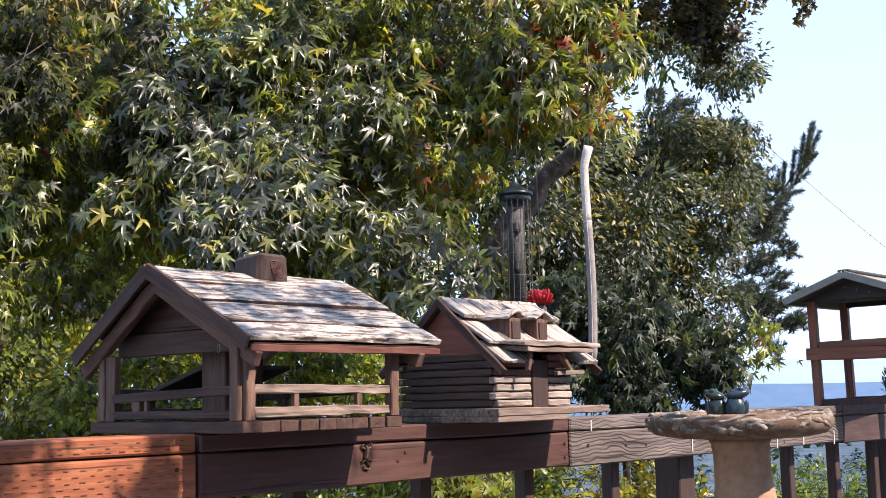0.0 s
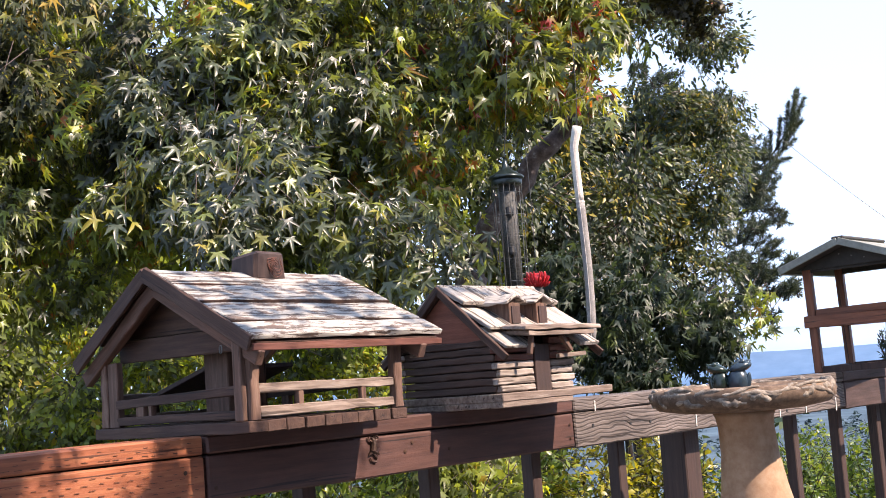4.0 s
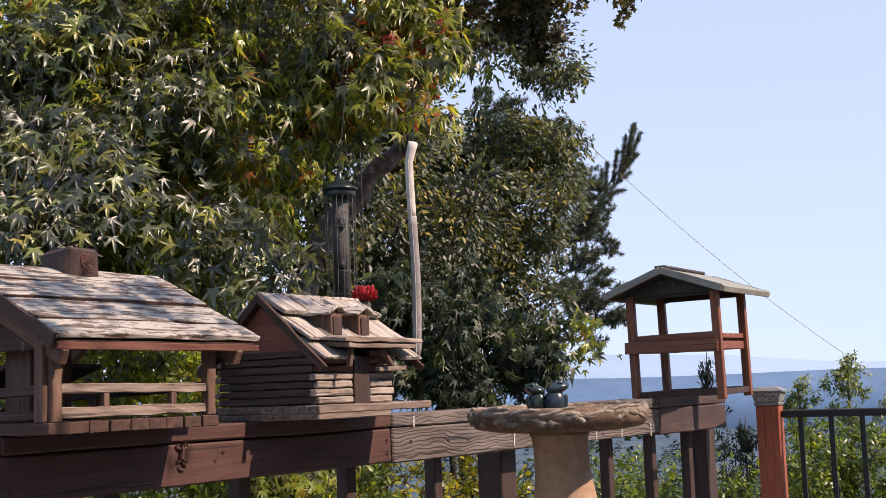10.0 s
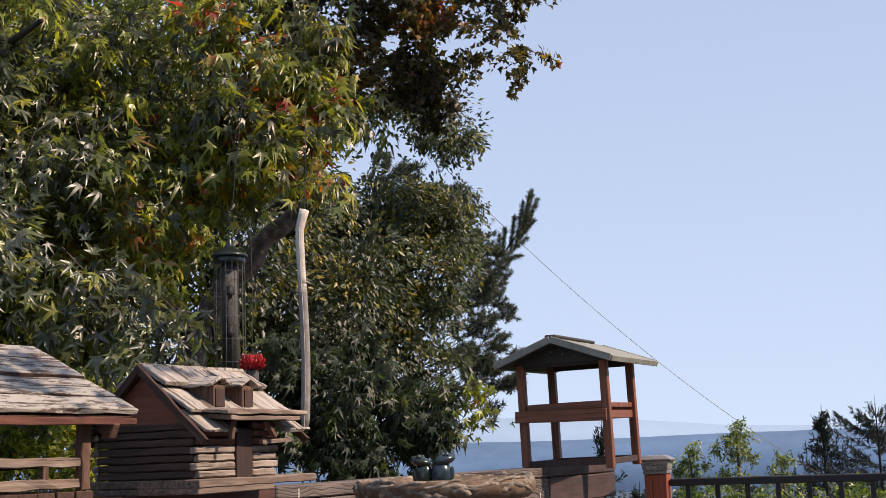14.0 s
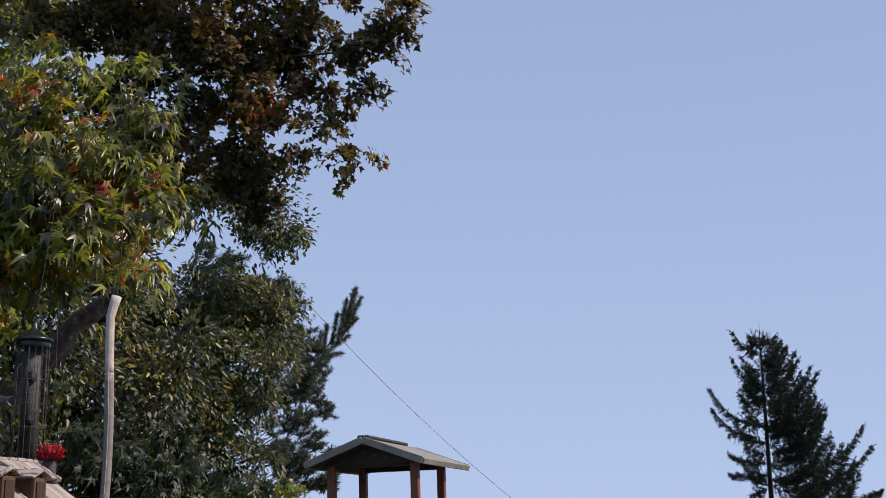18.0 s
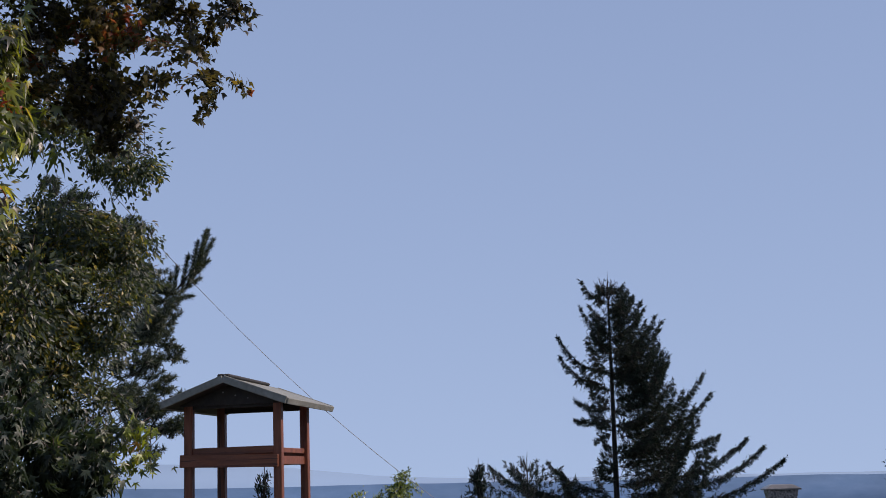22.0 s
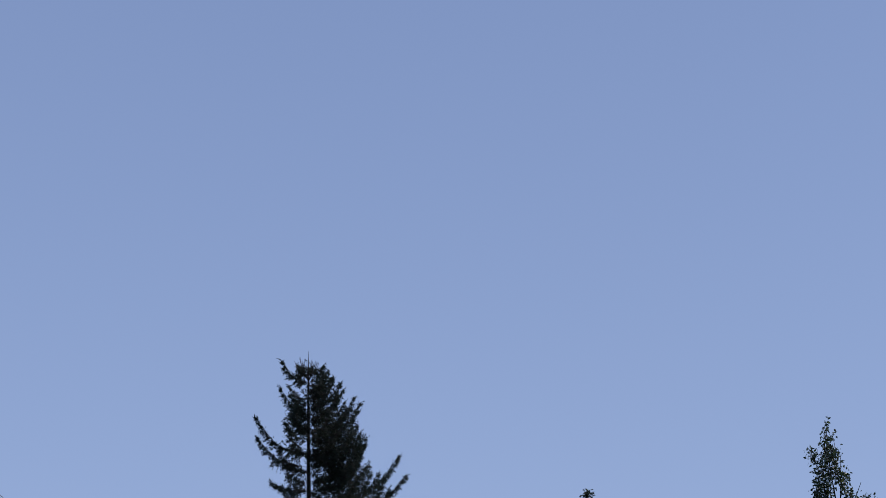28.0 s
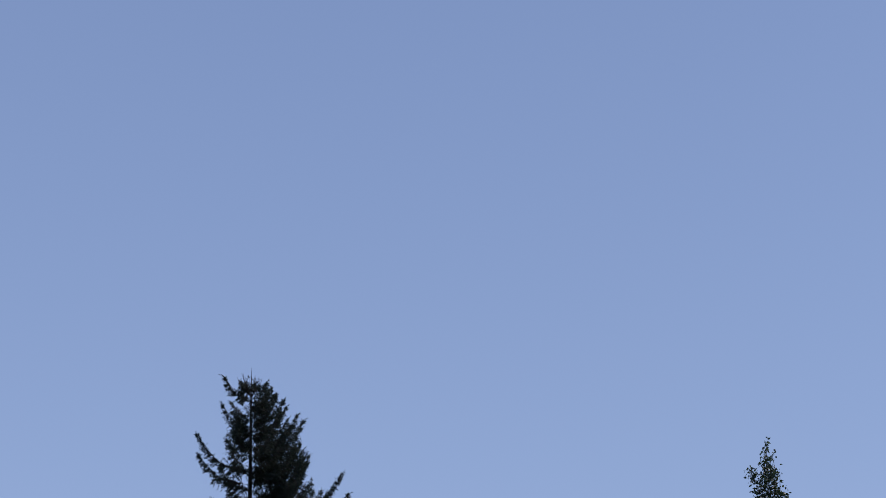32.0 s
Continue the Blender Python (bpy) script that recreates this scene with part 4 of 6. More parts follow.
def frog(bm, height, broad, turn):
    """An upright sitting frog: barrel body, short forelegs, broad head held up, bulging eyes."""
    m = pose(0, 0, 0, 0, 0, turn) @ Matrix.Scale(height, 4)
    w = broad
    for c, r, tilt in (((0, 0, 0.36), (0.30 * w, 0.29 * w, 0.40), 0), ((0.02, 0, 0.12), (0.33 * w, 0.32 * w, 0.13), 0), ((0.08, 0, 0.78), (0.32 * w, 0.27 * w, 0.15), -14), ((0.20, 0, 0.86), (0.20 * w, 0.17 * w, 0.07), -22),
                       ((0.10, 0.15 * w, 0.90), (0.085, 0.075, 0.085), 0), ((0.10, -0.15 * w, 0.90), (0.085, 0.075, 0.085), 0), ((0.20 * w, 0.18 * w, 0.34), (0.08, 0.07, 0.28), 12), ((0.20 * w, -0.18 * w, 0.34), (0.08, 0.07, 0.28), 12)):
        bmesh.ops.create_uvsphere(bm, u_segments=16, v_segments=12, radius=1.0, matrix=m @ pose(*c, 0, tilt, 0) @ Matrix.Diagonal((*r, 1)))
    return bm


for fx, fy, fh, broad, ft, glaze, words in ((0.648, 3.133, 0.090, 0.95, 150, M_GLAZE, "dark green glazed frog statue on the bird bath"), (0.690, 3.118, 0.094, 1.0, 8, M_GLAZE_BLUE, "blue glazed frog statue on the bird bath")):
    fg = new("frog_statue", to_mesh("frog_statue", frog(bmesh.new(), fh, broad, ft), glaze, True))
    fg.matrix_world = pose(fx, fy, 1.029)
    tagged(fg, words, "statue", "frog statues")


# ---------- hanging feeders ----------
TF = thing("tube_bird_feeder", pose(0.22, 4.345, 1.42), "tall caged seed feeder with dark domed cap under a branch", "bird feeder")
part("cap", lathe([(0.050, 0.392), (0.062, 0.394), (0.064, 0.399), (0.060, 0.405), (0.048, 0.411), (0.034, 0.420), (0.020, 0.430), (0.012, 0.440), (0.008, 0.455), (0.003, 0.466)], 28), M_TUBE_CAP, TF, "dark domed cap with a wide brim", True)
part("collar", lathe([(0.053, 0.372), (0.055, 0.376), (0.055, 0.394), (0.053, 0.396)], 28), M_TUBE_CAP, TF, "", True)
part("seed_tube", lathe([(0.027, 0.0), (0.027, 0.372)], 20), M_SEED, TF, "clear tube of pale seed", True)
part("base", lathe([(0.03, -0.03), (0.056, -0.02), (0.056, 0.0), (0.02, 0.005)], 24), M_TUBE_CAP, TF, "", True)
for i in range(16):
    a = 2 * math.pi * (i + 0.3) / 16
    part("cage_wire", tube([(0.053 * math.cos(a), 0.053 * math.sin(a), 0.0), (0.053 * math.cos(a), 0.053 * math.sin(a), 0.375)], 0.0012, 5), M_CAGE, TF)
for k in range(5):
    part("cage_ring", tube([(0.053 * math.cos(a), 0.053 * math.sin(a), 0.03 + 0.078 * k) for a in np.linspace(0, 2 * math.pi, 21)], 0.0009, 5), M_CAGE, TF)
for z in (0.12, 0.26):
    part("feeding_port", lathe([(0.014, 0.0), (0.016, 0.01), (0.012, 0.03), (0.004, 0.034)], 12, (0.0, -0.030, z)), M_BLACK, TF)
part("hanger_wire", tube([(0, 0, 0.474), (0.01, 0.0, 0.56), (0.03, 0.01, 0.75), (0.05, 0.02, 0.95)], 0.0014, 6), M_WIRE, TF)

SK = thing("sock_bird_feeder", pose(0.446, 4.125, 1.215), "long white mesh sock feeder half full, hanging by a cord", "bird feeder")
def sock_line(z):
    return (0.006 * math.sin(z * 7) + 0.004 + max(0, z - 0.66) * 0.25, 0.0, z)
part("full_sleeve", tube([sock_line(z) for z in np.linspace(0.0, 0.47, 16)], [0.010] + [0.0150] * 14 + [0.0146], 12), M_SOCK_FULL, SK, "lower sleeve full of dark seed", True)
part("empty_sleeve", tube([sock_line(z) for z in np.linspace(0.471, 0.725, 12)], [0.0142] * 9 + [0.0152, 0.016, 0.017], 12), M_SOCK, SK, "pale empty upper sleeve", True)
for z in (0.0, 0.47):
    part("stitched_band", tube([sock_line(z - 0.003), sock_line(z + 0.003)], 0.0151, 12), M_SOCK, SK)
part("seam", tube([(sock_line(z)[0] - 0.004, -0.0148, z) for z in np.linspace(0.004, 0.72, 14)], 0.0012, 5), M_SOCK, SK)
part("hanging_cord", tube([sock_line(0.725), (0.022, 0, 0.85), (0.024, 0.0, 1.1)], 0.0014, 5), M_WIRE, SK)

RF = thing("nectar_bird_feeder", pose(0.277, 4.05, 1.405), "small bright red plastic nectar feeder hanging behind the bird house", "bird feeder")
part("red_top", lathe([(0.022, 0.0), (0.030, 0.010), (0.031, 0.026), (0.027, 0.036), (0.016, 0.044), (0.005, 0.046)], 20), M_RED, RF, "bright red dome", True)
for i in range(66):
    a, zz = 2 * math.pi * i / 22 + rng.uniform(-0.2, 0.2), 0.004 + 0.013 * (i // 22) + rng.uniform(-0.003, 0.003)
    rr = 0.033 - 0.35 * abs(zz - 0.018)
    part("petal", lathe([(0.001, -0.006), (0.0035, 0.002), (0.0035, 0.010), (0.0022, 0.016), (0.0006, 0.019)], 5), M_RED, RF, m=pose(rr * math.cos(a), rr * math.sin(a), zz, 0, 60 - 26 * (i // 22), math.degrees(a)))
part("bottle", lathe([(0.016, -0.10), (0.021, -0.09), (0.021, -0.01), (0.016, 0.0)], 18), M_SEED, RF, "cloudy bottle", True)
part("hanger_wire", tube([(0, 0, 0.05), (0.004, 0.01, 0.25), (0.0, 0.02, 0.5)], 0.0012, 5), M_WIRE, RF)


# ---------- steel fence and lamp posts ----------
FENCE_TURN = -33.0
F0, F1 = Vector((1.97, 4.925, 0)), Vector((3.45, 3.96, 0))


def lamp_post(x, y, turn, top):
    p = thing("lamp_post", pose(x, y, 0, 0, 0, turn), "square red cedar post with a solar lamp cap", "lamp post", "fence posts")
    part("post", block(0.092, 0.092, top, (0, 0, top / 2), bevel=0.004), M_CEDAR_POST, p)
    part("lamp_collar", block(0.100, 0.100, 0.012, (0, 0, top + 0.007), bevel=0.002), M_LAMP_TOP, p)
    part("lamp_glass", lathe([(0.064, top + 0.013), (0.070, top + 0.018), (0.080, top + 0.052), (0.078, top + 0.055)], 4), M_LAMP, p, "ribbed lamp glass")
    part("lamp_lid", lathe([(0.094, top + 0.055), (0.094, top + 0.060), (0.060, top + 0.074), (0.050, top + 0.076)], 4), M_LAMP_TOP, p, "low pyramid lamp lid")
    for c in [o for o in p.children if o.name.startswith(("lamp_glass", "lamp_lid"))]:
        c.rotation_euler = (0, 0, radians(45))
    return p


lamp_post(F0.x, F0.y, FENCE_TURN, 1.0)
lamp_post(F1.x, F1.y, FENCE_TURN, 1.045)
lamp_post(F1.x + 1.5, F1.y - 0.98, FENCE_TURN, 1.045)
for a, b in ((F0, F1), (F1, F1 + Vector((1.5, -0.98, 0)))):
    d = (b - a).normalized()
    ln = (b - a).length - 0.10
    panel = thing("fence_panel", pose(a.x + d.x * 0.05, a.y + d.y * 0.05, 0, 0, 0, math.degrees(math.atan2(d.y, d.x))), "black steel fence panel between the cedar posts", "fence", "fence panels")
    part("top_rail", block(ln, 0.034, 0.030, (ln / 2, 0, 0.965), bevel=0.004), M_BLACK, panel)
    part("bottom_rail", block(ln, 0.030, 0.030, (ln / 2, 0, 0.12), bevel=0.004), M_BLACK, panel)
    k = int(ln / 0.112)
    picket = to_mesh("picket", block(0.019, 0.019, 0.83, (0, 0, 0.543), bevel=0.002), M_BLACK)
    for i in range(k):
        part("picket", picket, M_BLACK, panel, m=pose((i + 0.6) * ln / k, 0, 0))


# ---------- ground, deck and distance ----------
def fall(r):
    """Height of the hillside at a distance from the house."""
    return -2.6 - 0.18 * max(0, min(r, 30) - 4) - 0.26 * max(0, min(r, 300) - 20) - 0.010 * max(0, r - 300)


rings = [0.0, 3, 5, 7, 9, 12, 16, 22, 30, 42, 60, 90, 140, 200, 260, 400, 700, 1200, 2200, 3500, 4800]
SEG = 72
gv, gf = [], []
for r in rings:
    for k in range(SEG):
        a = 2 * math.pi * k / SEG
        x, y = r * math.cos(a), r * math.sin(a)
        ahead = 0.5 + 0.5 * math.cos(a - radians(60))
        gv.append((x, y, fall(r * (0.25 + 0.75 * ahead)) + 0.02 * min(r, 60) * noise.noise((x * 0.05, y * 0.05, 0))))
for i in range(len(rings) - 1):
    for k in range(SEG):
        j = (k + 1) % SEG
        gf.append((i * SEG + k, i * SEG + j, (i + 1) * SEG + j, (i + 1) * SEG + k))
ground_me = mesh_from("ground", np.array(gv), np.array(gf), M_EARTH, True)
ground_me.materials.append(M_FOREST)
# beyond 300 m the ground takes the valley colour with haze in it
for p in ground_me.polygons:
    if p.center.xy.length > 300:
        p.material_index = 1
tagged(new("ground", ground_me), "grassy hillside falling away to a wooded valley", "ground", kind="structure")


def ridge_line(name, dist, base, height, seed, mat, label, a0=-40, a1=85, depth=500):
    n = 260
    v, f = [], []
    for i in range(n + 1):
        a = radians(90 - (a0 + (a1 - a0) * i / n))
        h = height(a0 + (a1 - a0) * i / n) + 0.0016 * dist * (noise.noise((i * 0.045, seed, 0)) + 0.35 * noise.noise((i * 0.21, seed, 3)) + 0.12 * noise.noise((i * 0.9, seed, 5)))
        for r, z in ((dist, base), (dist, h * 0.55 + base * 0.45), (dist + depth * 0.5, h), (dist + depth, base)):
            v.append((r * math.cos(a), r * math.sin(a), z))
    for i in range(n):
        for k in range(3):
            f.append((4 * i + k, 4 * i + k + 1, 4 * i + 5 + k, 4 * i + 4 + k))
    ob = new(name, mesh_from(name, np.array(v), np.array(f), mat, True))
    return tagged(ob, label, "hills", kind="structure")


def elev(dist, deg):
    return 1.1 + dist * math.tan(radians(deg))


# distance haze sits in the ridges' own blue, paler farther off
ridge_line("backdrop_near_ridge", 3000, -180, lambda a: elev(3250, 0.36), 1.7, M_HILL_NEAR, "wooded ridge painted haze blue across the valley")
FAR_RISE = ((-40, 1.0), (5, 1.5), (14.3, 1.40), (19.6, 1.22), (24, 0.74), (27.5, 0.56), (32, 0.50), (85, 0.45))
ridge_line("backdrop_far_hills", 4000, -180, lambda a: elev(4250, float(np.interp(a, *zip(*FAR_RISE)))), 8.1, M_HILL_FAR, "far hills with haze painted into their pale blue")

deck = thing("deck_floor", RAIL, "grey wooden deck floor boards on posts", "floor", kind="structure")
for i in range(30):
    part("plank", block(8.45, 0.138, 0.03, (-0.275, 0.10 - 0.143 * i, -0.015), bevel=0.003), M_DECK, deck)
for y in (0.08, -1.3, -2.7, -4.0):
    part("joist", block(8.4, 0.045, 0.19, (-0.275, y, -0.127), bevel=0.003), M_RAIL, deck)
    for x in (-4.2, -1.6, 1.1, 3.8):
        part("deck_post", block(0.09, 0.09, 2.55, (x, y - 0.0685, -1.53), bevel=0.004), M_POST, deck)

# unseen house wall, added behind the camera to hold back skylight
unseen_wall = thing("wall_unseen_back", RAIL @ pose(-0.275, -4.30, 0), "plain brown wooden wall added unseen behind the camera", "wall", kind="structure")
for i in range(33):
    part("siding_board", block(8.45, 0.03, 0.205, (0, 0, -2.95 + 0.2 * i), (-3, 0, 0), bevel=0.0), M_RAIL, unseen_wall)


# ---------- trees ----------
LEAF5 = leaf_shape(5, 0.55, 0.15)
LEAF_DROOP = leaf_shape(5, 0.95, 0.25)
LEAF_FOLD = leaf_shape(5, 0.6, 0.85)
LANCE = lance_shape()
OVATE = lance_shape(0.62)
KITE = (np.array([(0, 0, 0), (0.42, -0.32, 0.05), (1, 0, -0.14), (0.42, 0.32, 0.05)]), np.array([(0, 1, 2), (0, 2, 3)]))
SLIM_KITE = (np.array([(0, 0, 0), (0.40, -0.23, 0.05), (1, 0, -0.16), (0.40, 0.23, 0.05)]), np.array([(0, 1, 2), (0, 2, 3)]))
LITE = (leaf_lite(0.6, 0.25), leaf_lite(1.15, 0.4), leaf_lite(0.8, 0.9))
RNG = np.random.default_rng(11)


def crown(parent, name, blobs, per_m3, leaves, length, size, mat, twig_r=0.003, hang=0.5, shape=None, bark=None, shell=0.55, label="", singles=0, lite=False, tier=0.0):
    p, t, u, s, tw = sprays(RNG, blobs, per_m3, leaves, length, size, hang, shell, tier=tier)
    if singles:                                  # the leaves that hang nearest to the rail, one by one
        near = np.argsort(p[:, 1])
        one = mesh_from("leaf", *LEAF5, M_LEAF_ONE)
        for k in near[:singles]:
            x = Vector(t[k]).normalized()
            y = Vector(u[k]).cross(x).normalized()
            z = x.cross(y)
            m = Matrix((x, y, z)).transposed().to_4x4()
            part("leaf", one, None, parent, m=Matrix.Translation(p[k]) @ m @ Matrix.Scale(float(s[k]), 4))
        keep = near[singles:]
        p, t, u, s = p[keep], t[keep], u[keep], s[keep]
    if shape:
        v, f = scatter(shape, p, t, u, s)
    else:                                        # flat, drooping and folded leaves by turns
        vs, fs, at = [], [], 0
        for k, sh in enumerate(LITE if lite else (LEAF5, LEAF_DROOP, LEAF_FOLD)):
            a, b = scatter(sh, p[k::3], t[k::3], u[k::3], s[k::3])
            vs.append(a); fs.append(b + at)
            at += len(a)
        v, f = np.concatenate(vs), np.concatenate(fs)
    tagged(part(name, mesh_from(name, v, f, mat), None, parent, label), kind="stuff")
    tagged(part("twigwork", twig_mesh("twigs", tw, twig_r, bark or M_BARK), None, parent), kind="stuff")


def limb(parent, name, pts, r0, r1, mat, segs=10):
    """A bough through points, bent and lumpy along its way."""
    q = np.array(pts, float)
    k = len(q)
    fine = np.linspace(0, k - 1, 5 * (k - 1) + 1)
    way = np.stack([np.interp(fine, range(k), q[:, i]) for i in range(3)], 1)
    way[1:-1] = (way[:-2] + 2 * way[1:-1] + way[2:]) / 4
    seed = float(q.sum())
    out, radii = [], []
    for i, p in enumerate(way):
        r = r0 + (r1 - r0) * i / (len(way) - 1)
        out.append(tuple(p + r * 0.16 * np.array((math.sin(1.1 * i + seed), math.cos(0.9 * i + seed), math.sin(0.7 * i)))))
        radii.append(r * (1 + 0.06 * math.sin(1.4 * i + seed) + 0.03 * math.sin(3.1 * i)))
    part(name, tube(out, radii, segs), mat, parent, smooth=True)


def balls(rows, flat=0.85):
    return [(x, y, z, r, r, r * flat) for x, y, z, r in rows]


NEAR_GREEN = [
    (-0.60, 4.91, 2.54, 0.32), (-0.27, 5.16, 2.66, 0.40), (-0.36, 4.85, 2.20, 0.35), (-0.94, 5.08, 2.10, 0.40), (-0.57, 5.13, 1.83, 0.28), (0.01, 5.36, 2.46, 0.37),
]
NEAR_SHADE = [
    (-0.15, 5.36, 2.06, 0.29), (-0.37, 4.95, 1.92, 0.27), (-1.68, 4.89, 2.61, 0.45), (-1.43, 4.76, 2.11, 0.41), (-1.22, 4.82, 1.81, 0.32), (-1.73, 5.08, 1.78, 0.41),
    (-2.15, 4.71, 2.37, 0.52), (-2.13, 4.82, 1.71, 0.53), (-1.22, 4.83, 2.46, 0.36),
]
NEAR_HANGING = [
    (-0.92, 4.61, 2.31, 0.21), (-0.62, 4.76, 2.45, 0.19), (-0.96, 4.60, 1.99, 0.19), (-0.43, 4.78, 2.19, 0.15), (-0.71, 4.54, 2.00, 0.17), (-0.83, 4.29, 1.90, 0.18),
    (-0.64, 4.22, 1.85, 0.17), (-0.49, 4.44, 1.94, 0.14), (-0.17, 4.36, 1.64, 0.17), (-0.33, 4.35, 1.72, 0.12), (0.02, 4.21, 1.62, 0.09), (-0.05, 4.16, 1.52, 0.07),
    (-0.54, 4.53, 2.05, 0.12), (-1.03, 4.45, 1.90, 0.12),
]
INNER = [
    (-0.13, 5.40, 2.46, 0.28), (0.10, 5.40, 2.55, 0.28), (-0.10, 5.30, 2.14, 0.20), (-0.38, 5.35, 2.53, 0.26), (0.40, 5.35, 2.62, 0.26), (-0.28, 5.25, 2.08, 0.20), (0.60, 5.30, 2.75, 0.24), (-0.75, 5.40, 2.75, 0.28),
]
OUTER = [
    (-1.55, 4.55, 1.78, 0.22), (-1.62, 4.55, 1.52, 0.20), (-1.35, 4.60, 1.60, 0.14), (-1.75, 4.55, 2.02, 0.16),
]
rng = random.Random(8)
for i in range(9):                               # sprays in the sun in front of the maple's crown
    for k in range(5):
        x, z = -0.92 + 0.185 * i + rng.uniform(-0.07, 0.07), 2.08 + 0.185 * k + rng.uniform(-0.06, 0.06)
        if z > 2.20 or x < 0.0:
            OUTER.append((x, 4.74 + rng.uniform(-0.10, 0.10), z, rng.uniform(0.08, 0.12)))
YELLOW = [
    (-0.88, 4.82, 2.50, 0.15), (-0.50, 4.87, 2.37, 0.13), (-0.15, 4.90, 2.51, 0.15), (0.22, 4.56, 2.47, 0.23), (0.33, 4.45, 2.23, 0.14), (0.51, 4.64, 2.37, 0.19),
    (0.07, 4.76, 2.26, 0.16), (0.54, 4.48, 2.12, 0.06), (0.44, 4.74, 2.61, 0.24), (-0.15, 4.96, 2.31, 0.16), (-0.49, 4.84, 2.45, 0.13), (0.49, 4.74, 2.84, 0.30),
    (0.18, 4.76, 2.87, 0.30), (0.35, 4.59, 2.63, 0.17), (-1.72, 5.30, 2.31, 0.18), (-1.69, 5.31, 2.11, 0.15),
]
UPPER_RIGHT = [
    (0.86, 5.40, 2.74, 0.14), (1.02, 5.40, 2.81, 0.14), (1.15, 5.40, 2.78, 0.13), (1.26, 5.40, 2.70, 0.08), (1.31, 5.40, 2.81, 0.09), (1.18, 5.40, 2.62, 0.07),
    (1.65, 5.05, 3.41, 0.17), (0.23, 5.59, 3.52, 0.33), (0.53, 5.58, 3.61, 0.30), (1.36, 5.24, 3.28, 0.19), (0.68, 5.55, 2.98, 0.38), (1.09, 5.48, 2.91, 0.28),
    (1.20, 5.67, 2.77, 0.12), (1.51, 4.97, 2.77, 0.09), (1.30, 5.23, 2.91, 0.17), (1.43, 5.32, 3.52, 0.32), (1.56, 5.18, 3.23, 0.17), (0.95, 5.42, 3.49, 0.42),
    (1.25, 5.67, 2.97, 0.17), (1.68, 5.04, 3.52, 0.14), (0.72, 5.56, 3.26, 0.38), (0.82, 5.54, 4.04, 0.61), (1.48, 5.31, 3.95, 0.37), (1.53, 4.98, 2.77, 0.08),
    (1.37, 6.06, 2.87, 0.09), (0.96, 6.43, 3.10, 0.27), (1.75, 5.02, 3.56, 0.11), (1.15, 5.49, 3.15, 0.28), (1.49, 5.31, 3.12, 0.15), (1.08, 5.40, 3.33, 0.32),
]
DARK_BACK = [
    (0.32, 7.99, 2.59, 0.32), (0.58, 7.98, 2.44, 0.32), (0.95, 8.43, 3.00, 0.28), (1.11, 8.42, 2.39, 0.35), (0.81, 8.46, 2.83, 0.35), (0.44, 8.95, 2.93, 0.61),
    (0.75, 8.93, 2.63, 0.53), (0.86, 9.42, 3.23, 0.56), (0.45, 8.95, 2.23, 0.53), (0.98, 9.41, 2.14, 0.47), (-4.08, 7.99, 3.44, 1.22), (-3.11, 8.41, 3.74, 1.22),
    (-2.50, 8.69, 3.55, 1.10), (-0.72, 8.88, 3.60, 0.90), (-1.30, 8.88, 3.15, 0.55), (-0.18, 8.96, 3.62, 1.14), (-3.74, 8.16, 2.25, 1.14), (-2.88, 8.49, 2.35, 1.14), (-1.92, 8.76, 2.45, 1.06),
    (-0.98, 8.91, 2.57, 1.06), (-0.08, 8.96, 2.56, 0.97), (-1.61, 8.82, 5.25, 1.22), (0.06, 8.96, 4.91, 1.14), (-2.11, 9.23, 1.38, 0.90), (-1.04, 9.41, 1.36, 0.90),
    (-0.11, 9.46, 1.17, 0.73), (-3.02, 8.98, 0.95, 0.94), (-3.90, 9.60, 1.20, 1.00), (-2.60, 9.80, 0.30, 0.90), (-1.50, 9.80, 0.30, 0.80), (-0.40, 9.80, 0.50, 0.70),
    (-2.00, 9.80, 2.00, 0.80), (-3.20, 9.60, 2.00, 0.80), (-0.90, 9.80, 2.00, 0.80), (0.25, 9.60, 1.60, 0.60), (0.30, 9.60, 0.70, 0.50),
]
LOW_BACK = [
    (0.08, 5.77, 0.72, 0.18), (-0.11, 5.77, 0.70, 0.16), (-3.44, 7.19, 1.26, 0.72), (-2.56, 7.02, 1.37, 0.61), (-2.06, 6.66, 0.99, 0.38), (-1.88, 7.23, 1.36, 0.44),
    (-0.77, 6.92, 1.39, 0.44), (-0.46, 6.95, 1.45, 0.38), (-1.20, 6.86, 0.97, 0.47), (-0.34, 6.96, 0.76, 0.38), (0.12, 6.96, 0.72, 0.35), (-1.77, 6.76, 0.52, 0.63),
    (-0.56, 6.96, 0.18, 0.63), (-2.44, 6.56, 0.25, 0.63), (0.09, 5.48, 0.60, 0.22), (-0.33, 5.47, 0.56, 0.22), (0.30, 5.77, 0.40, 0.21),
]
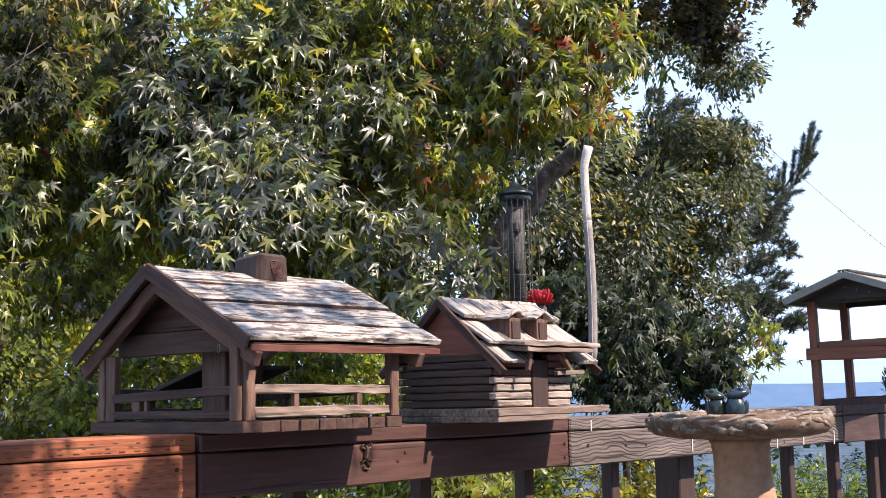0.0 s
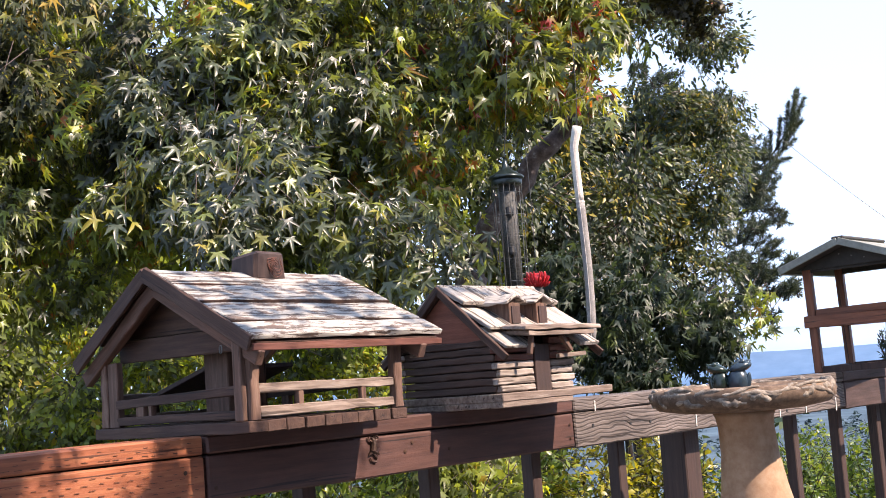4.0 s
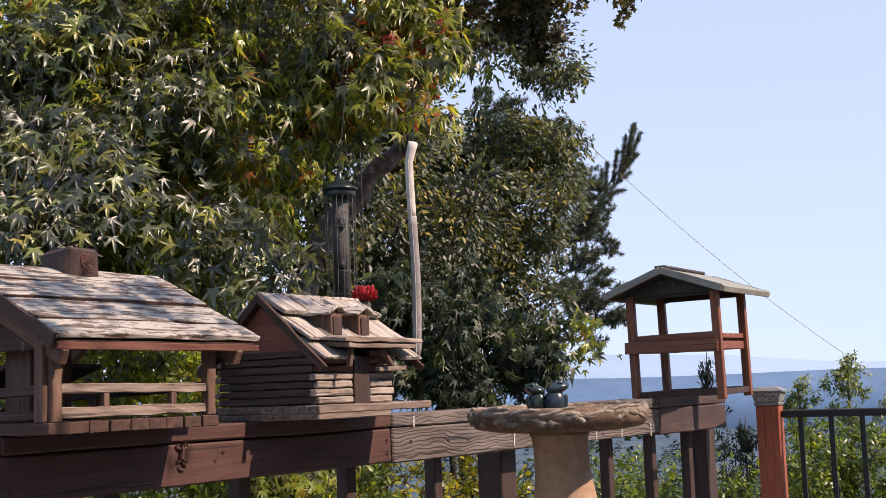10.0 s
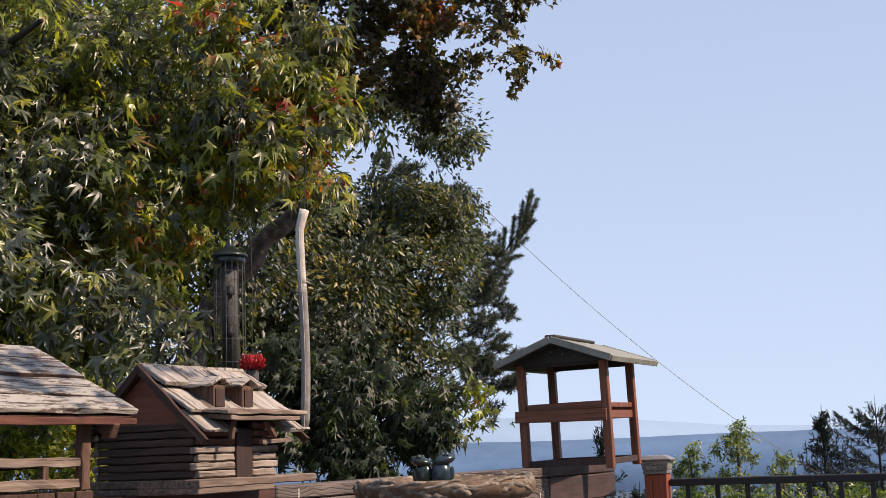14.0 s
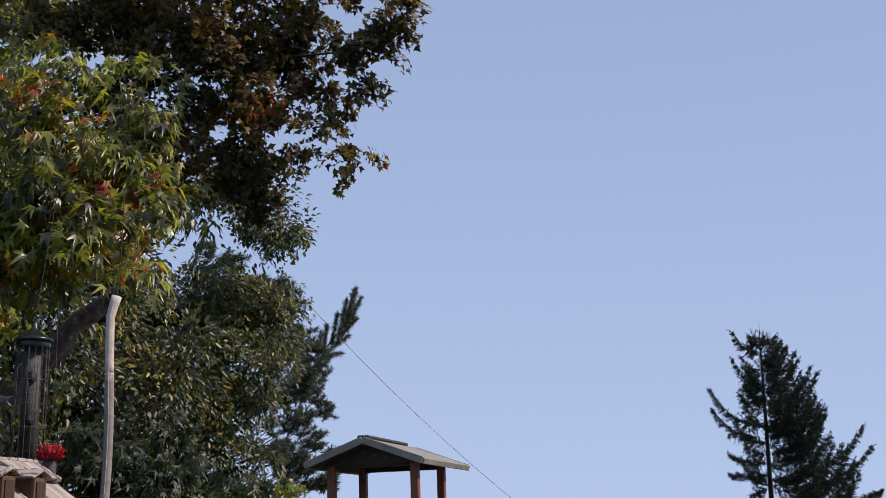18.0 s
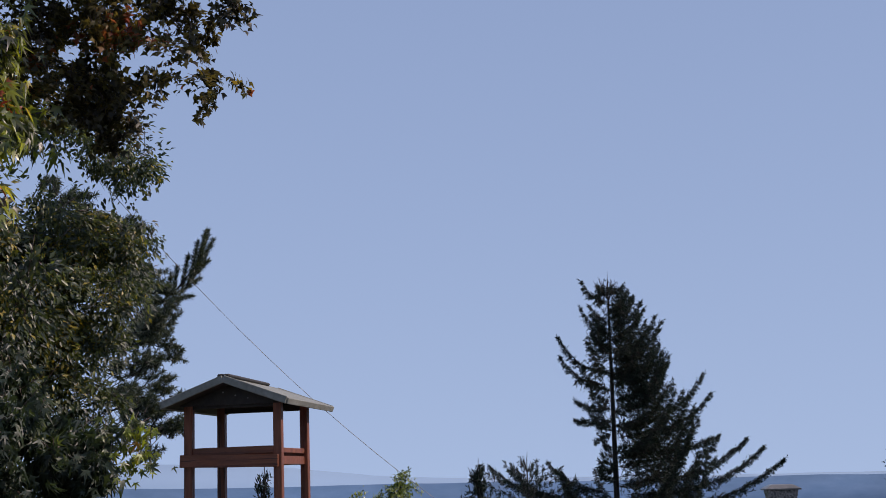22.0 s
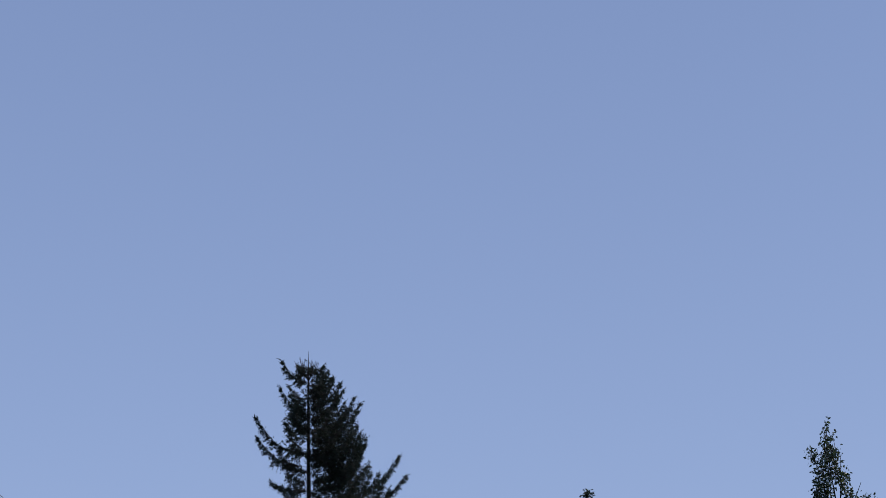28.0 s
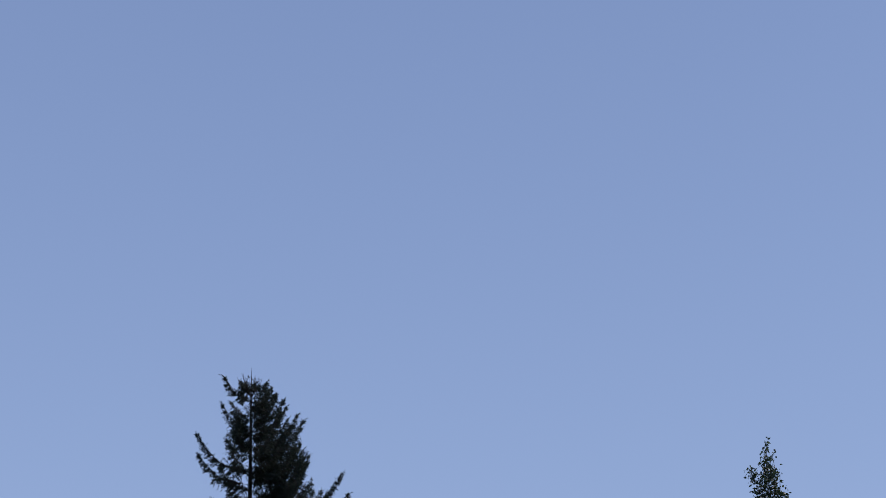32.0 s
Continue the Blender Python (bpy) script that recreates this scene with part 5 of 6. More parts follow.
MID_RIGHT = [
    (1.88, 9.70, 1.95, 0.22), (2.08, 9.70, 1.92, 0.18), (1.95, 9.70, 1.70, 0.18), (2.10, 9.70, 2.25, 0.14),
    (1.55, 9.60, 2.10, 0.30), (1.88, 9.70, 2.30, 0.20), (1.35, 9.40, 2.30, 0.30), (1.60, 9.50, 2.55, 0.26),
    (0.74, 9.97, 2.25, 0.68), (1.36, 10.41, 2.72, 0.57), (1.84, 10.85, 3.10, 0.42), (1.98, 10.83, 3.16, 0.25), (1.37, 9.91, 2.16, 0.44), (1.82, 10.34, 2.46, 0.47),
    (2.42, 11.24, 3.05, 0.31), (1.03, 9.44, 1.75, 0.43), (2.09, 10.29, 3.89, 0.13), (1.45, 9.87, 3.02, 0.36), (2.04, 9.83, 3.96, 0.30),
    (1.98, 9.83, 3.28, 0.14), (1.96, 9.81, 3.01, 0.41), (2.38, 10.24, 3.11, 0.24), (2.10, 9.78, 2.56, 0.32), (2.10, 9.34, 3.62, 0.27), (1.80, 9.60, 3.05, 0.28), (1.50, 9.60, 2.80, 0.40), (1.64, 9.31, 3.79, 0.19),
    (1.94, 9.76, 3.09, 0.27), (2.34, 10.19, 2.93, 0.19), (2.35, 10.20, 2.60, 0.14), (1.70, 9.80, 2.05, 0.16), (1.68, 9.82, 2.27, 0.22),
]
LOW_RIGHT = [
    (0.91, 6.94, 1.45, 0.22), (1.03, 6.72, 1.25, 0.23), (1.25, 6.89, 1.31, 0.19), (0.81, 6.95, 1.20, 0.22), (1.43, 6.85, 1.24, 0.16), (1.08, 7.42, 1.66, 0.21),
    (1.34, 7.48, 1.52, 0.14), (1.16, 7.11, 1.45, 0.19), (1.41, 7.06, 1.39, 0.14), (0.67, 7.00, 1.68, 0.20), (0.60, 7.00, 1.42, 0.20),
    (0.68, 7.00, 1.22, 0.16), (0.97, 7.00, 1.14, 0.13), (1.10, 7.00, 1.10, 0.10), (1.28, 7.00, 1.19, 0.11), (0.85, 7.00, 1.50, 0.20), (1.10, 7.00, 1.58, 0.14), (1.43, 7.00, 1.24, 0.09),
]
SPRIG = [
    (1.62, 6.81, 1.42, 0.11), (1.66, 6.80, 1.29, 0.08), (1.74, 6.78, 1.35, 0.06), (1.56, 6.82, 1.48, 0.11), (1.70, 6.79, 1.48, 0.06),
]
PINE = [
    (4.45, 17.00, 3.75, 0.26), (4.32, 17.00, 3.30, 0.28), (4.20, 17.00, 2.85, 0.26), (4.05, 17.00, 2.40, 0.22),
    (3.89, 15.52, 2.17, 0.13), (4.19, 15.44, 2.24, 0.14), (4.06, 15.48, 1.92, 0.14), (4.27, 15.42, 1.96, 0.10), (3.93, 15.51, 1.62, 0.13), (3.70, 15.57, 1.92, 0.17),
    (3.37, 15.64, 2.24, 0.14), (4.70, 18.30, 3.55, 0.34), (4.90, 18.30, 3.20, 0.22), (4.75, 18.30, 2.75, 0.24), (4.26, 17.49, 4.04, 0.37), (3.09, 16.72, 4.83, 0.35), (2.79, 16.77, 5.17, 0.18),
    (3.62, 15.59, 3.03, 0.30), (3.92, 15.51, 2.72, 0.13), (3.65, 15.58, 2.26, 0.25), (4.02, 15.49, 2.10, 0.19), (3.28, 15.66, 1.85, 0.29), (3.97, 17.56, 4.64, 0.41),
    (3.95, 15.51, 3.28, 0.22), (3.83, 15.54, 2.22, 0.19), (3.15, 13.60, 2.16, 0.14), (3.40, 13.54, 2.08, 0.13), (3.65, 13.48, 1.85, 0.09), (3.27, 13.58, 1.87, 0.11),
    (3.12, 13.61, 2.47, 0.14),
]
GOLD_BUSH = [
    (0.75, 6.16, 0.53, 0.22), (1.00, 6.73, 0.62, 0.18), (0.62, 6.57, 0.56, 0.24), (0.84, 6.65, 0.60, 0.24), (1.03, 6.52, 0.51, 0.24),
]
GREEN_BUSH = [
    (3.78, 8.73, 0.73, 0.19), (4.24, 8.85, 0.68, 0.20), (4.47, 8.51, 0.68, 0.19), (4.84, 8.53, 0.68, 0.22), (4.91, 8.15, 0.69, 0.21), (-0.31, 5.99, 0.64, 0.22),
    (-0.57, 5.97, 0.63, 0.22), (0.39, 6.59, 0.59, 0.24), (-0.89, 5.93, 0.62, 0.24), (1.91, 7.77, 0.47, 0.25), (2.81, 8.55, 0.26, 0.28), (2.29, 8.70, 0.35, 0.24),
    (2.44, 8.66, 0.31, 0.24), (3.26, 10.51, 0.18, 0.45), (1.46, 7.87, 0.42, 0.22), (3.07, 8.46, 0.37, 0.24), (0.16, 7.00, 0.54, 0.32), (3.96, 9.18, 0.45, 0.36),
    (4.17, 9.09, 0.37, 0.41), (3.45, 8.31, 0.29, 0.32), (3.17, 8.42, 0.26, 0.24), (-0.08, 6.50, 0.59, 0.18),
]

maple = thing("maple_tree", pose(-0.6, 7.2, -3.0), "big maple tree with green and yellowing star-shaped leaves over the rail", "tree")


def shifted(rows, origin):
    return [(x - origin[0], y - origin[1], z - origin[2], *r) for x, y, z, *r in rows]


MO = (-0.6, 7.2, -3.0)
def mp(*pts):
    return [(x - MO[0], y - MO[1], z - MO[2]) for x, y, z in pts]
limb(maple, "trunk", mp((0.00, 6.2, -3.2), (0.03, 6.1, -1.0), (0.05, 6.0, 0.9), (0.09, 6.0, 1.53), (0.13, 6.0, 1.68)), 0.12, 0.066, M_BARK, 14)
limb(maple, "limb", mp((0.10, 6.0, 1.57), (0.16, 6.0, 1.75), (0.25, 6.0, 1.91), (0.36, 6.0, 2.02), (0.46, 6.0, 2.16), (0.60, 6.0, 2.29), (0.73, 5.95, 2.37)), 0.064, 0.038, M_BARK, 12)
limb(maple, "broken_stub", mp((0.72, 5.95, 2.365), (0.80, 5.93, 2.41), (0.87, 5.92, 2.435)), 0.038, 0.012, M_GREY)
limb(maple, "leader", mp((0.13, 6.0, 1.68), (-0.10, 6.05, 2.0), (-0.32, 6.0, 2.3), (-0.40, 6.0, 2.55), (-0.42, 6.0, 2.86), (-0.43, 6.0, 3.2), (-0.45, 6.1, 3.9)), 0.065, 0.030, M_BARK_DARK)
limb(maple, "limb", mp((-0.10, 6.05, 2.0), (-0.8, 5.8, 2.3), (-1.6, 5.4, 2.7)), 0.045, 0.012, M_BARK_DARK)
limb(maple, "limb", mp((-0.36, 6.0, 2.4), (-0.5, 5.6, 2.6), (-0.6, 4.8, 2.7), (-0.4, 4.2, 2.6)), 0.035, 0.008, M_BARK_DARK)
limb(maple, "limb", mp((-0.42, 6.0, 2.7), (0.3, 5.7, 3.1), (1.0, 5.4, 3.3), (1.45, 5.1, 3.3)), 0.035, 0.004, M_BARK_DARK)
limb(maple, "limb", mp((-0.45, 6.1, 3.9), (0.0, 4.6, 4.3), (0.8, 3.0, 4.2), (1.05, 2.2, 3.6), (0.9, 1.4, 3.0), (0.5, 0.9, 2.9)), 0.040, 0.008, M_BARK)
crown(maple, "green_leaves", shifted(balls(NEAR_GREEN), MO), 150, 40, 0.24, 0.046, M_LEAF, 0.0022, 0.8, lite=True, tier=0.75)
# shade at the upper left is put into the leaf colour
crown(maple, "dull_leaves", shifted(balls([r for r in NEAR_SHADE if r[2] > 2.3]), MO), 110, 40, 0.24, 0.046, M_LEAF_SHADE, 0.0022, 0.8, lite=True, tier=0.7)
# bright leaf colour puts sunlight into these low sprays
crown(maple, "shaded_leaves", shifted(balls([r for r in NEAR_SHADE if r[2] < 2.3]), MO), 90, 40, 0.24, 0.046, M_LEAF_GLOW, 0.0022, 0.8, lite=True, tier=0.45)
# bright leaf colour lifts the dark gaps inside the crown
crown(maple, "inner_leaves", shifted(balls(INNER), MO), 110, 34, 0.22, 0.048, M_LEAF_GLOW, 0.0022, 0.8, lite=True, tier=0.35)
crown(maple, "sunlit_leaves", shifted(balls([r for r in OUTER if r[0] < 0.12]), MO), 150, 24, 0.16, 0.040, M_LEAF_GLOW, 0.0022, 0.8, lite=True, tier=0.6)
crown(maple, "hanging_leaves", shifted(balls(NEAR_HANGING), MO), 260, 26, 0.22, 0.053, M_LEAF_HANG, 0.0025, 0.9, singles=290, tier=0.7)
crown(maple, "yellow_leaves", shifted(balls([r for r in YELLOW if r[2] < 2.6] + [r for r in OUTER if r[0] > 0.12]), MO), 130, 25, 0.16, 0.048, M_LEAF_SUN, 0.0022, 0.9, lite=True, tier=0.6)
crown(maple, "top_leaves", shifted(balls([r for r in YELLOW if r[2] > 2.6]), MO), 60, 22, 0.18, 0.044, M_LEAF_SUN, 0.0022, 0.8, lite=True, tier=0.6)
crown(maple, "upper_leaves", shifted(balls(UPPER_RIGHT), MO), 400, 42, 0.13, 0.032, M_LEAF_BRONZE, 0.0022, 0.25, leaf_small(), tier=0.3)
# the bough overhead, out of sight, that dapples the feeders and shades the cedar boards
crown(maple, "overhead_leaves", shifted([(1.08, 1.60, 2.80, 0.10, 0.11, 0.12), (0.83, 1.32, 2.80, 0.10, 0.12, 0.14), (0.72, 1.18, 2.80, 0.12, 0.14, 0.14), (0.60, 1.05, 2.80, 0.13, 0.16, 0.16), (0.42, 0.84, 2.80, 0.13, 0.16, 0.16), (0.2, 0.6, 2.80, 0.13, 0.16, 0.16)], MO), 1300, 16, 0.14, 0.060, M_LEAF, 0.0025, 0.5, lite=True)
crown(maple, "overhead_sprigs", shifted([(0.98, 1.74, 2.90, 0.17, 0.17, 0.14), (1.13, 1.92, 2.90, 0.17, 0.17, 0.14), (1.28, 2.08, 2.90, 0.15, 0.16, 0.14), (1.52, 2.30, 2.95, 0.12, 0.12, 0.10)], MO), 420, 7, 0.16, 0.040, M_LEAF, 0.0025, 0.5, lite=True)

backtree = thing("broadleaf_tree", pose(-2.0, 10.5, -4.0), "dense shaded broadleaf tree behind the maple", "tree")
BO = (-2.0, 10.5, -4.0)
limb(backtree, "trunk", [(0, 0, -0.3), (0.1, -0.2, 3.0), (0.2, -0.5, 6.0), (0.3, -0.6, 8.0)], 0.22, 0.06, M_BARK_DARK, 12)
crown(backtree, "back_leaves", shifted(balls([r for r in DARK_BACK if r[0] < 0.2]), BO), 32, 48, 0.40, 0.064, M_LEAF_FAR, 0.004, 0.5, KITE)
# darker leaf colour puts shade into this side of the crown
crown(backtree, "shaded_leaves", shifted(balls([r for r in DARK_BACK if r[0] > 0.2]), BO), 60, 58, 0.36, 0.056, M_LEAF_OAK, 0.004, 0.5, SLIM_KITE, tier=0.5)

thicket = thing("thicket", pose(-0.5, 7.5, -3.2), "shady green thicket below the rail", "shrub")
TO = (-0.5, 7.5, -3.2)
for x, y in ((0, 0), (0.8, 0.3), (-1.2, 0.2)):
    limb(thicket, "stem", [(x, y, -0.2), (x + 0.1, y - 0.1, 1.6), (x + 0.2, y - 0.2, 3.4)], 0.04, 0.01, M_BARK_DARK, 7)
crown(thicket, "low_leaves", shifted(balls([r for r in LOW_BACK if r[1] > 6]), TO), 150, 50, 0.26, 0.046, M_LEAF_LOW, 0.003, 0.6, KITE, tier=0.5)
crown(thicket, "low_sprays", shifted(balls([r for r in LOW_BACK if r[1] < 6]), TO), 260, 26, 0.20, 0.050, M_LEAF_LOW, 0.003, 0.9, lite=True, tier=0.75)

oak = thing("shade_tree", pose(2.2, 10.5, -4.0), "dark small-leaved tree at the edge of the sky", "tree")
OO = (2.2, 10.5, -4.0)
limb(oak, "trunk", [(-0.7, 0.2, -0.3), (-0.75, 0.2, 3.0), (-0.8, 0.1, 5.5), (-0.7, -0.2, 7.0)], 0.06, 0.010, M_BARK_DARK, 10)
crown(oak, "dark_leaves", shifted(balls(MID_RIGHT), OO), 130, 64, 0.24, 0.050, M_LEAF_OAK, 0.003, 0.5, SLIM_KITE, tier=0.6)

sapling = thing("maple_sapling", pose(1.6, 7.0, -3.4), "young maple with drooping green leaves beside the valley view", "tree")
SO = (1.6, 7.0, -3.4)
limb(sapling, "trunk", [(-0.5, 0.15, -0.3), (-0.5, 0.15, 2.4), (-0.45, 0.1, 3.8), (-0.4, 0.1, 4.7)], 0.03, 0.008, M_BARK_DARK, 8)
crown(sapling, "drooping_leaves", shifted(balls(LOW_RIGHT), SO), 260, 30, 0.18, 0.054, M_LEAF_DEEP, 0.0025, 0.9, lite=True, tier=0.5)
crown(sapling, "bright_sprig", shifted(balls(SPRIG), SO), 120, 9, 0.18, 0.044, M_LEAF, 0.0025, 0.9, tier=0.4)


PINE_NEEDLE = (np.array([(0, 0, 0), (0.4, -0.06, 0.01), (1, 0, -0.02), (0.4, 0.06, 0.01)]), np.array([(0, 1, 2), (0, 2, 3)]))


def needles(parent, blobs, fingers, origin, shoots, per, length, needle, name="needles"):
    """Shoots set all round with long needles: many in loose tufts, and thick single ones from (x, z) to (x, z) at the tip of a bough."""
    P, T, U, S, W = [], [], [], [], []

    def shoot_set(c, way, ln, per, spread):
        k = len(c)
        W.append(np.stack([c - way * ln[:, None] * 0.7, c + way * ln[:, None] * 0.45], 1))
        q = RNG.uniform(-0.5, 0.5, (k, per)) * ln[:, None]
        P.append((c[:, None] + way[:, None] * q[:, :, None]).reshape(-1, 3))
        T.append((way[:, None] * 0.60 + RNG.normal(size=(k, per, 3)) * spread).reshape(-1, 3))
        U.append(RNG.normal(size=(k * per, 3)))
        S.append(RNG.uniform(0.7, 1.2, k * per) * needle)

    for x, y, z, r in blobs:
        k = max(5, int(shoots * r * r))
        c = np.array((x, y, z)) - np.array(origin) + np.clip(RNG.normal(size=(k, 3)), -1.4, 1.4) * r * 0.45
        way = RNG.normal(size=(k, 3)) * 0.45 + np.array((0.55, -0.15, 0.42))
        way /= np.linalg.norm(way, axis=1)[:, None]
        shoot_set(c, way, RNG.uniform(0.6, 1.2, k) * length, per, 0.62)
    for x0, z0, x1, z1 in fingers:
        a = np.array([(x0, 18.3 + RNG.uniform(-0.15, 0.15), z0)]) - np.array(origin)
        d = np.array([(x1 - x0, RNG.uniform(-0.05, 0.05), z1 - z0)])
        ln = np.linalg.norm(d, axis=1)
        shoot_set(a + d / 2, d / ln[:, None], ln, int(1100 * ln[0]), 0.52)
    v, f = scatter(PINE_NEEDLE, np.concatenate(P), np.concatenate(T), np.concatenate(U), np.concatenate(S))
    tagged(part(name, mesh_from(name, v, f, M_NEEDLE), None, parent), kind="stuff")
    tagged(part("twigwork", twig_mesh("twigs", np.concatenate(W), 0.010, M_BARK_DARK), None, parent), kind="stuff")


PINE_TIP = [(5.08, 4.15, 5.16, 4.66), (5.16, 4.32, 5.27, 4.86), (5.22, 4.42, 5.36, 5.00), (5.27, 4.48, 5.44, 5.06), (5.30, 4.45, 5.54, 4.94), (5.18, 4.28, 5.45, 4.60), (5.02, 4.10, 5.32, 4.32),
            (4.94, 4.05, 5.00, 4.48), (4.80, 3.96, 4.84, 4.32), (4.86, 3.95, 5.16, 4.02), (4.66, 3.85, 4.70, 4.16), (4.60, 3.80, 4.95, 3.72), (5.10, 4.20, 5.22, 4.50), (5.20, 4.40, 5.30, 4.66)]

pine = thing("pine_tree", pose(4.0, 18.5, -7.0), "pine tree with long needle tufts reaching into the sky", "tree")
PO = (4.0, 18.5, -7.0)
limb(pine, "trunk", [(-1.3, 0, -0.3), (-1.3, 0, 5.0), (-1.4, 0, 9.0), (-1.5, 0, 12.0)], 0.16, 0.05, M_BARK_DARK, 12)
for x, y, z, r in PINE:
    limb(pine, "limb", [(-1.3, 0, z - PO[2] - 0.8), ((x - PO[0] - 1.3) * 0.5, (y - PO[1]) * 0.5, z - PO[2] - 0.45), (x - PO[0], y - PO[1], z - PO[2])], 0.012, 0.004, M_BARK_DARK, 6)
needles(pine, PINE, PINE_TIP, PO, 300, 130, 0.20, 0.080)
limb(pine, "limb", [(-1.4, 0, 10.0), (0.0, 0, 10.4), (0.5, -0.1, 10.75), (0.95, -0.2, 11.1), (1.22, -0.2, 11.45)], 0.022, 0.012, M_BARK_DARK, 6)


def shrub(name, blobs, mat, label, size=0.06, per=110, base=-1.6):
    for x, y, z, r in blobs:
        s = thing(name, pose(x, y, fall(math.hypot(x, y)) - 0.1), label, "shrub", name.replace("_", " ") + "s")
        h = z - fall(math.hypot(x, y)) + 0.1
        limb(s, "stem", [(0, 0, 0), (0.02, 0.02, h * 0.6), (0, 0, h)], 0.03, 0.008, M_BARK_DARK, 6)
        crown(s, "shrub_leaves", [(0, 0, h, r, r, r * 0.9), (r * 0.3, 0, h - r * 0.9, r * 1.1, r, r), (-r * 0.3, 0, h - r * 1.8, r, r, r)], per, 14, 0.22, size, mat, 0.003, 0.1, LANCE, M_BARK_DARK)


shrub("golden_shrub", GOLD_BUSH, M_SHRUB_GOLD, "golden yellow shrub below the deck", 0.045, 420)
shrub("green_shrub", GREEN_BUSH, M_SHRUB, "sunlit green shrub on the slope below the deck", 0.050, 420)


FIR_NEEDLE = (np.array([(0, 0, 0), (0.45, -0.12, 0.02), (1, 0, -0.08), (0.45, 0.12, 0.02)]), np.array([(0, 1, 2), (0, 2, 3)]))


def fir_tree(name, x, y, top, height, right, left, seed, label, whorl=(0.16, 0.30), needle=0.105, wide=0.36, shoots=5, full=13):
    """A conifer: straight trunk and upturned boughs with short shoots all along.
    right and left give the reach of the boughs on either side of the view line by their drop below the top."""
    rg = np.random.default_rng(seed)
    t = thing(name, pose(x, y, top - height), label, "tree")
    part("trunk", tube([(0, 0, height * q) for q in (0, 0.3, 0.6, 0.85, 1.0)], [height * 0.013, height * 0.010, height * 0.007, height * 0.0035, height * 0.0012], 8), M_BARK_DARK, t)
    side0 = -math.atan2(x, y)
    P, T, U, S, W = [], [], [], [], []

    def bough(a, drop, reach):
        n = max(4, int(reach / 0.13))
        q = np.linspace(0.06, 1, n)
        rise = reach * (0.22 + 0.30 * math.exp(-drop / 2.0))
        cz = height - drop - rise * (1 - q ** 1.5) - 0.16 * reach * q * (1 - q) * min(1, drop / 3)
        pts = np.stack([reach * q * math.cos(a), reach * q * math.sin(a), cz], 1)
        W.append(np.stack([pts[:-1], pts[1:]], 1))
        along = np.array((math.cos(a), math.sin(a), 0.45))
        side = np.array((-math.sin(a), math.cos(a), 0.0))
        for p, qq in zip(pts, q):
            if qq < 0.28 and rg.random() < 0.6:
                continue
            for _ in range(shoots):              # short side shoots, each set round with needles
                w = rg.uniform(-1, 1) * wide * min(1, reach / 1.5) * (1.15 - 0.75 * qq)
                end = p + side * w + along * abs(w) * 0.6 + np.array((0, 0, rg.uniform(-0.14, 0.15)))
                W.append(np.array([[p, end]]))
                m = full
                f = rg.random((m, 1))
                P.append(p + (end - p) * f + rg.normal(size=(m, 3)) * 0.022)
                T.append((end - p) / (np.linalg.norm(end - p) + 1e-6) * 0.8 + along * 0.4 + rg.normal(size=(m, 3)) * 0.5)
                U.append(rg.normal(size=(m, 3)))
                S.append(rg.uniform(0.6, 1.2, m) * needle)

    drop = 0.12
    while drop < height * 0.82:
        r = np.interp(drop, *zip(*right)), np.interp(drop, *zip(*left))
        for a0, k in ((side0, 0), (side0 + math.pi, 1)):
            bough(a0 + rg.uniform(-0.5, 0.5), drop + rg.uniform(-0.15, 0.15), r[k] * rg.uniform(0.55, 1.03))
            bough(a0 + rg.choice((-1, 1)) * rg.uniform(0.6, 1.5), drop + rg.uniform(-0.1, 0.1), (0.35 * r[1 - k] + 0.65 * r[k]) * rg.uniform(0.5, 1.0))
        drop += rg.uniform(*whorl)
    for _ in range(7):                           # the leader and its thin upright tips
        a, o = rg.uniform(0, 6.28), rg.uniform(0.05, 0.25)
        W.append(np.array([[(0, 0, height - 0.4), (o * math.cos(a), o * math.sin(a), height + rg.uniform(-0.15, 0.12))]]))
    W.append(np.array([[(0, 0, height - 0.1), (0.02, 0, height + 0.22)]]))
    v, f = scatter(FIR_NEEDLE, np.concatenate(P), np.concatenate(T), np.concatenate(U), np.concatenate(S))
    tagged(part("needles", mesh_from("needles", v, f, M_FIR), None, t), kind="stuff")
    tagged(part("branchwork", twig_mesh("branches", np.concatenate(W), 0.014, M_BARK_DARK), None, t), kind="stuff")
    return t


BIG_FIR = (22.95, 33.03, 7.70, 14.0)             # x, y, top, height
# boughs in view: reach (left negative), drop of the tip, drop where it leaves the trunk
FIR_BOUGHS = [(-0.8, 0.10, 0.75), (-0.85, 0.95, 1.6), (-1.6, 1.9, 3.0), (-1.55, 2.5, 3.4), (-1.1, 3.9, 4.1), (-1.15, 4.5, 4.5), (-0.55, 5.2, 4.9), (-3.9, 5.9, 7.0), (-3.3, 6.0, 7.0), (-2.05, 5.8, 6.7),
              (0.5, 0.5, 1.0), (0.72, 0.70, 1.5), (1.05, 1.05, 1.9), (1.4, 1.30, 2.3), (1.62, 1.45, 2.6), (1.40, 2.40, 3.4), (1.68, 2.85, 3.9), (2.8, 3.15, 4.7), (3.0, 3.80, 5.0), (3.15, 5.1, 5.4),
              (4.0, 5.2, 6.4), (4.55, 5.45, 6.8), (5.05, 5.85, 7.2)]


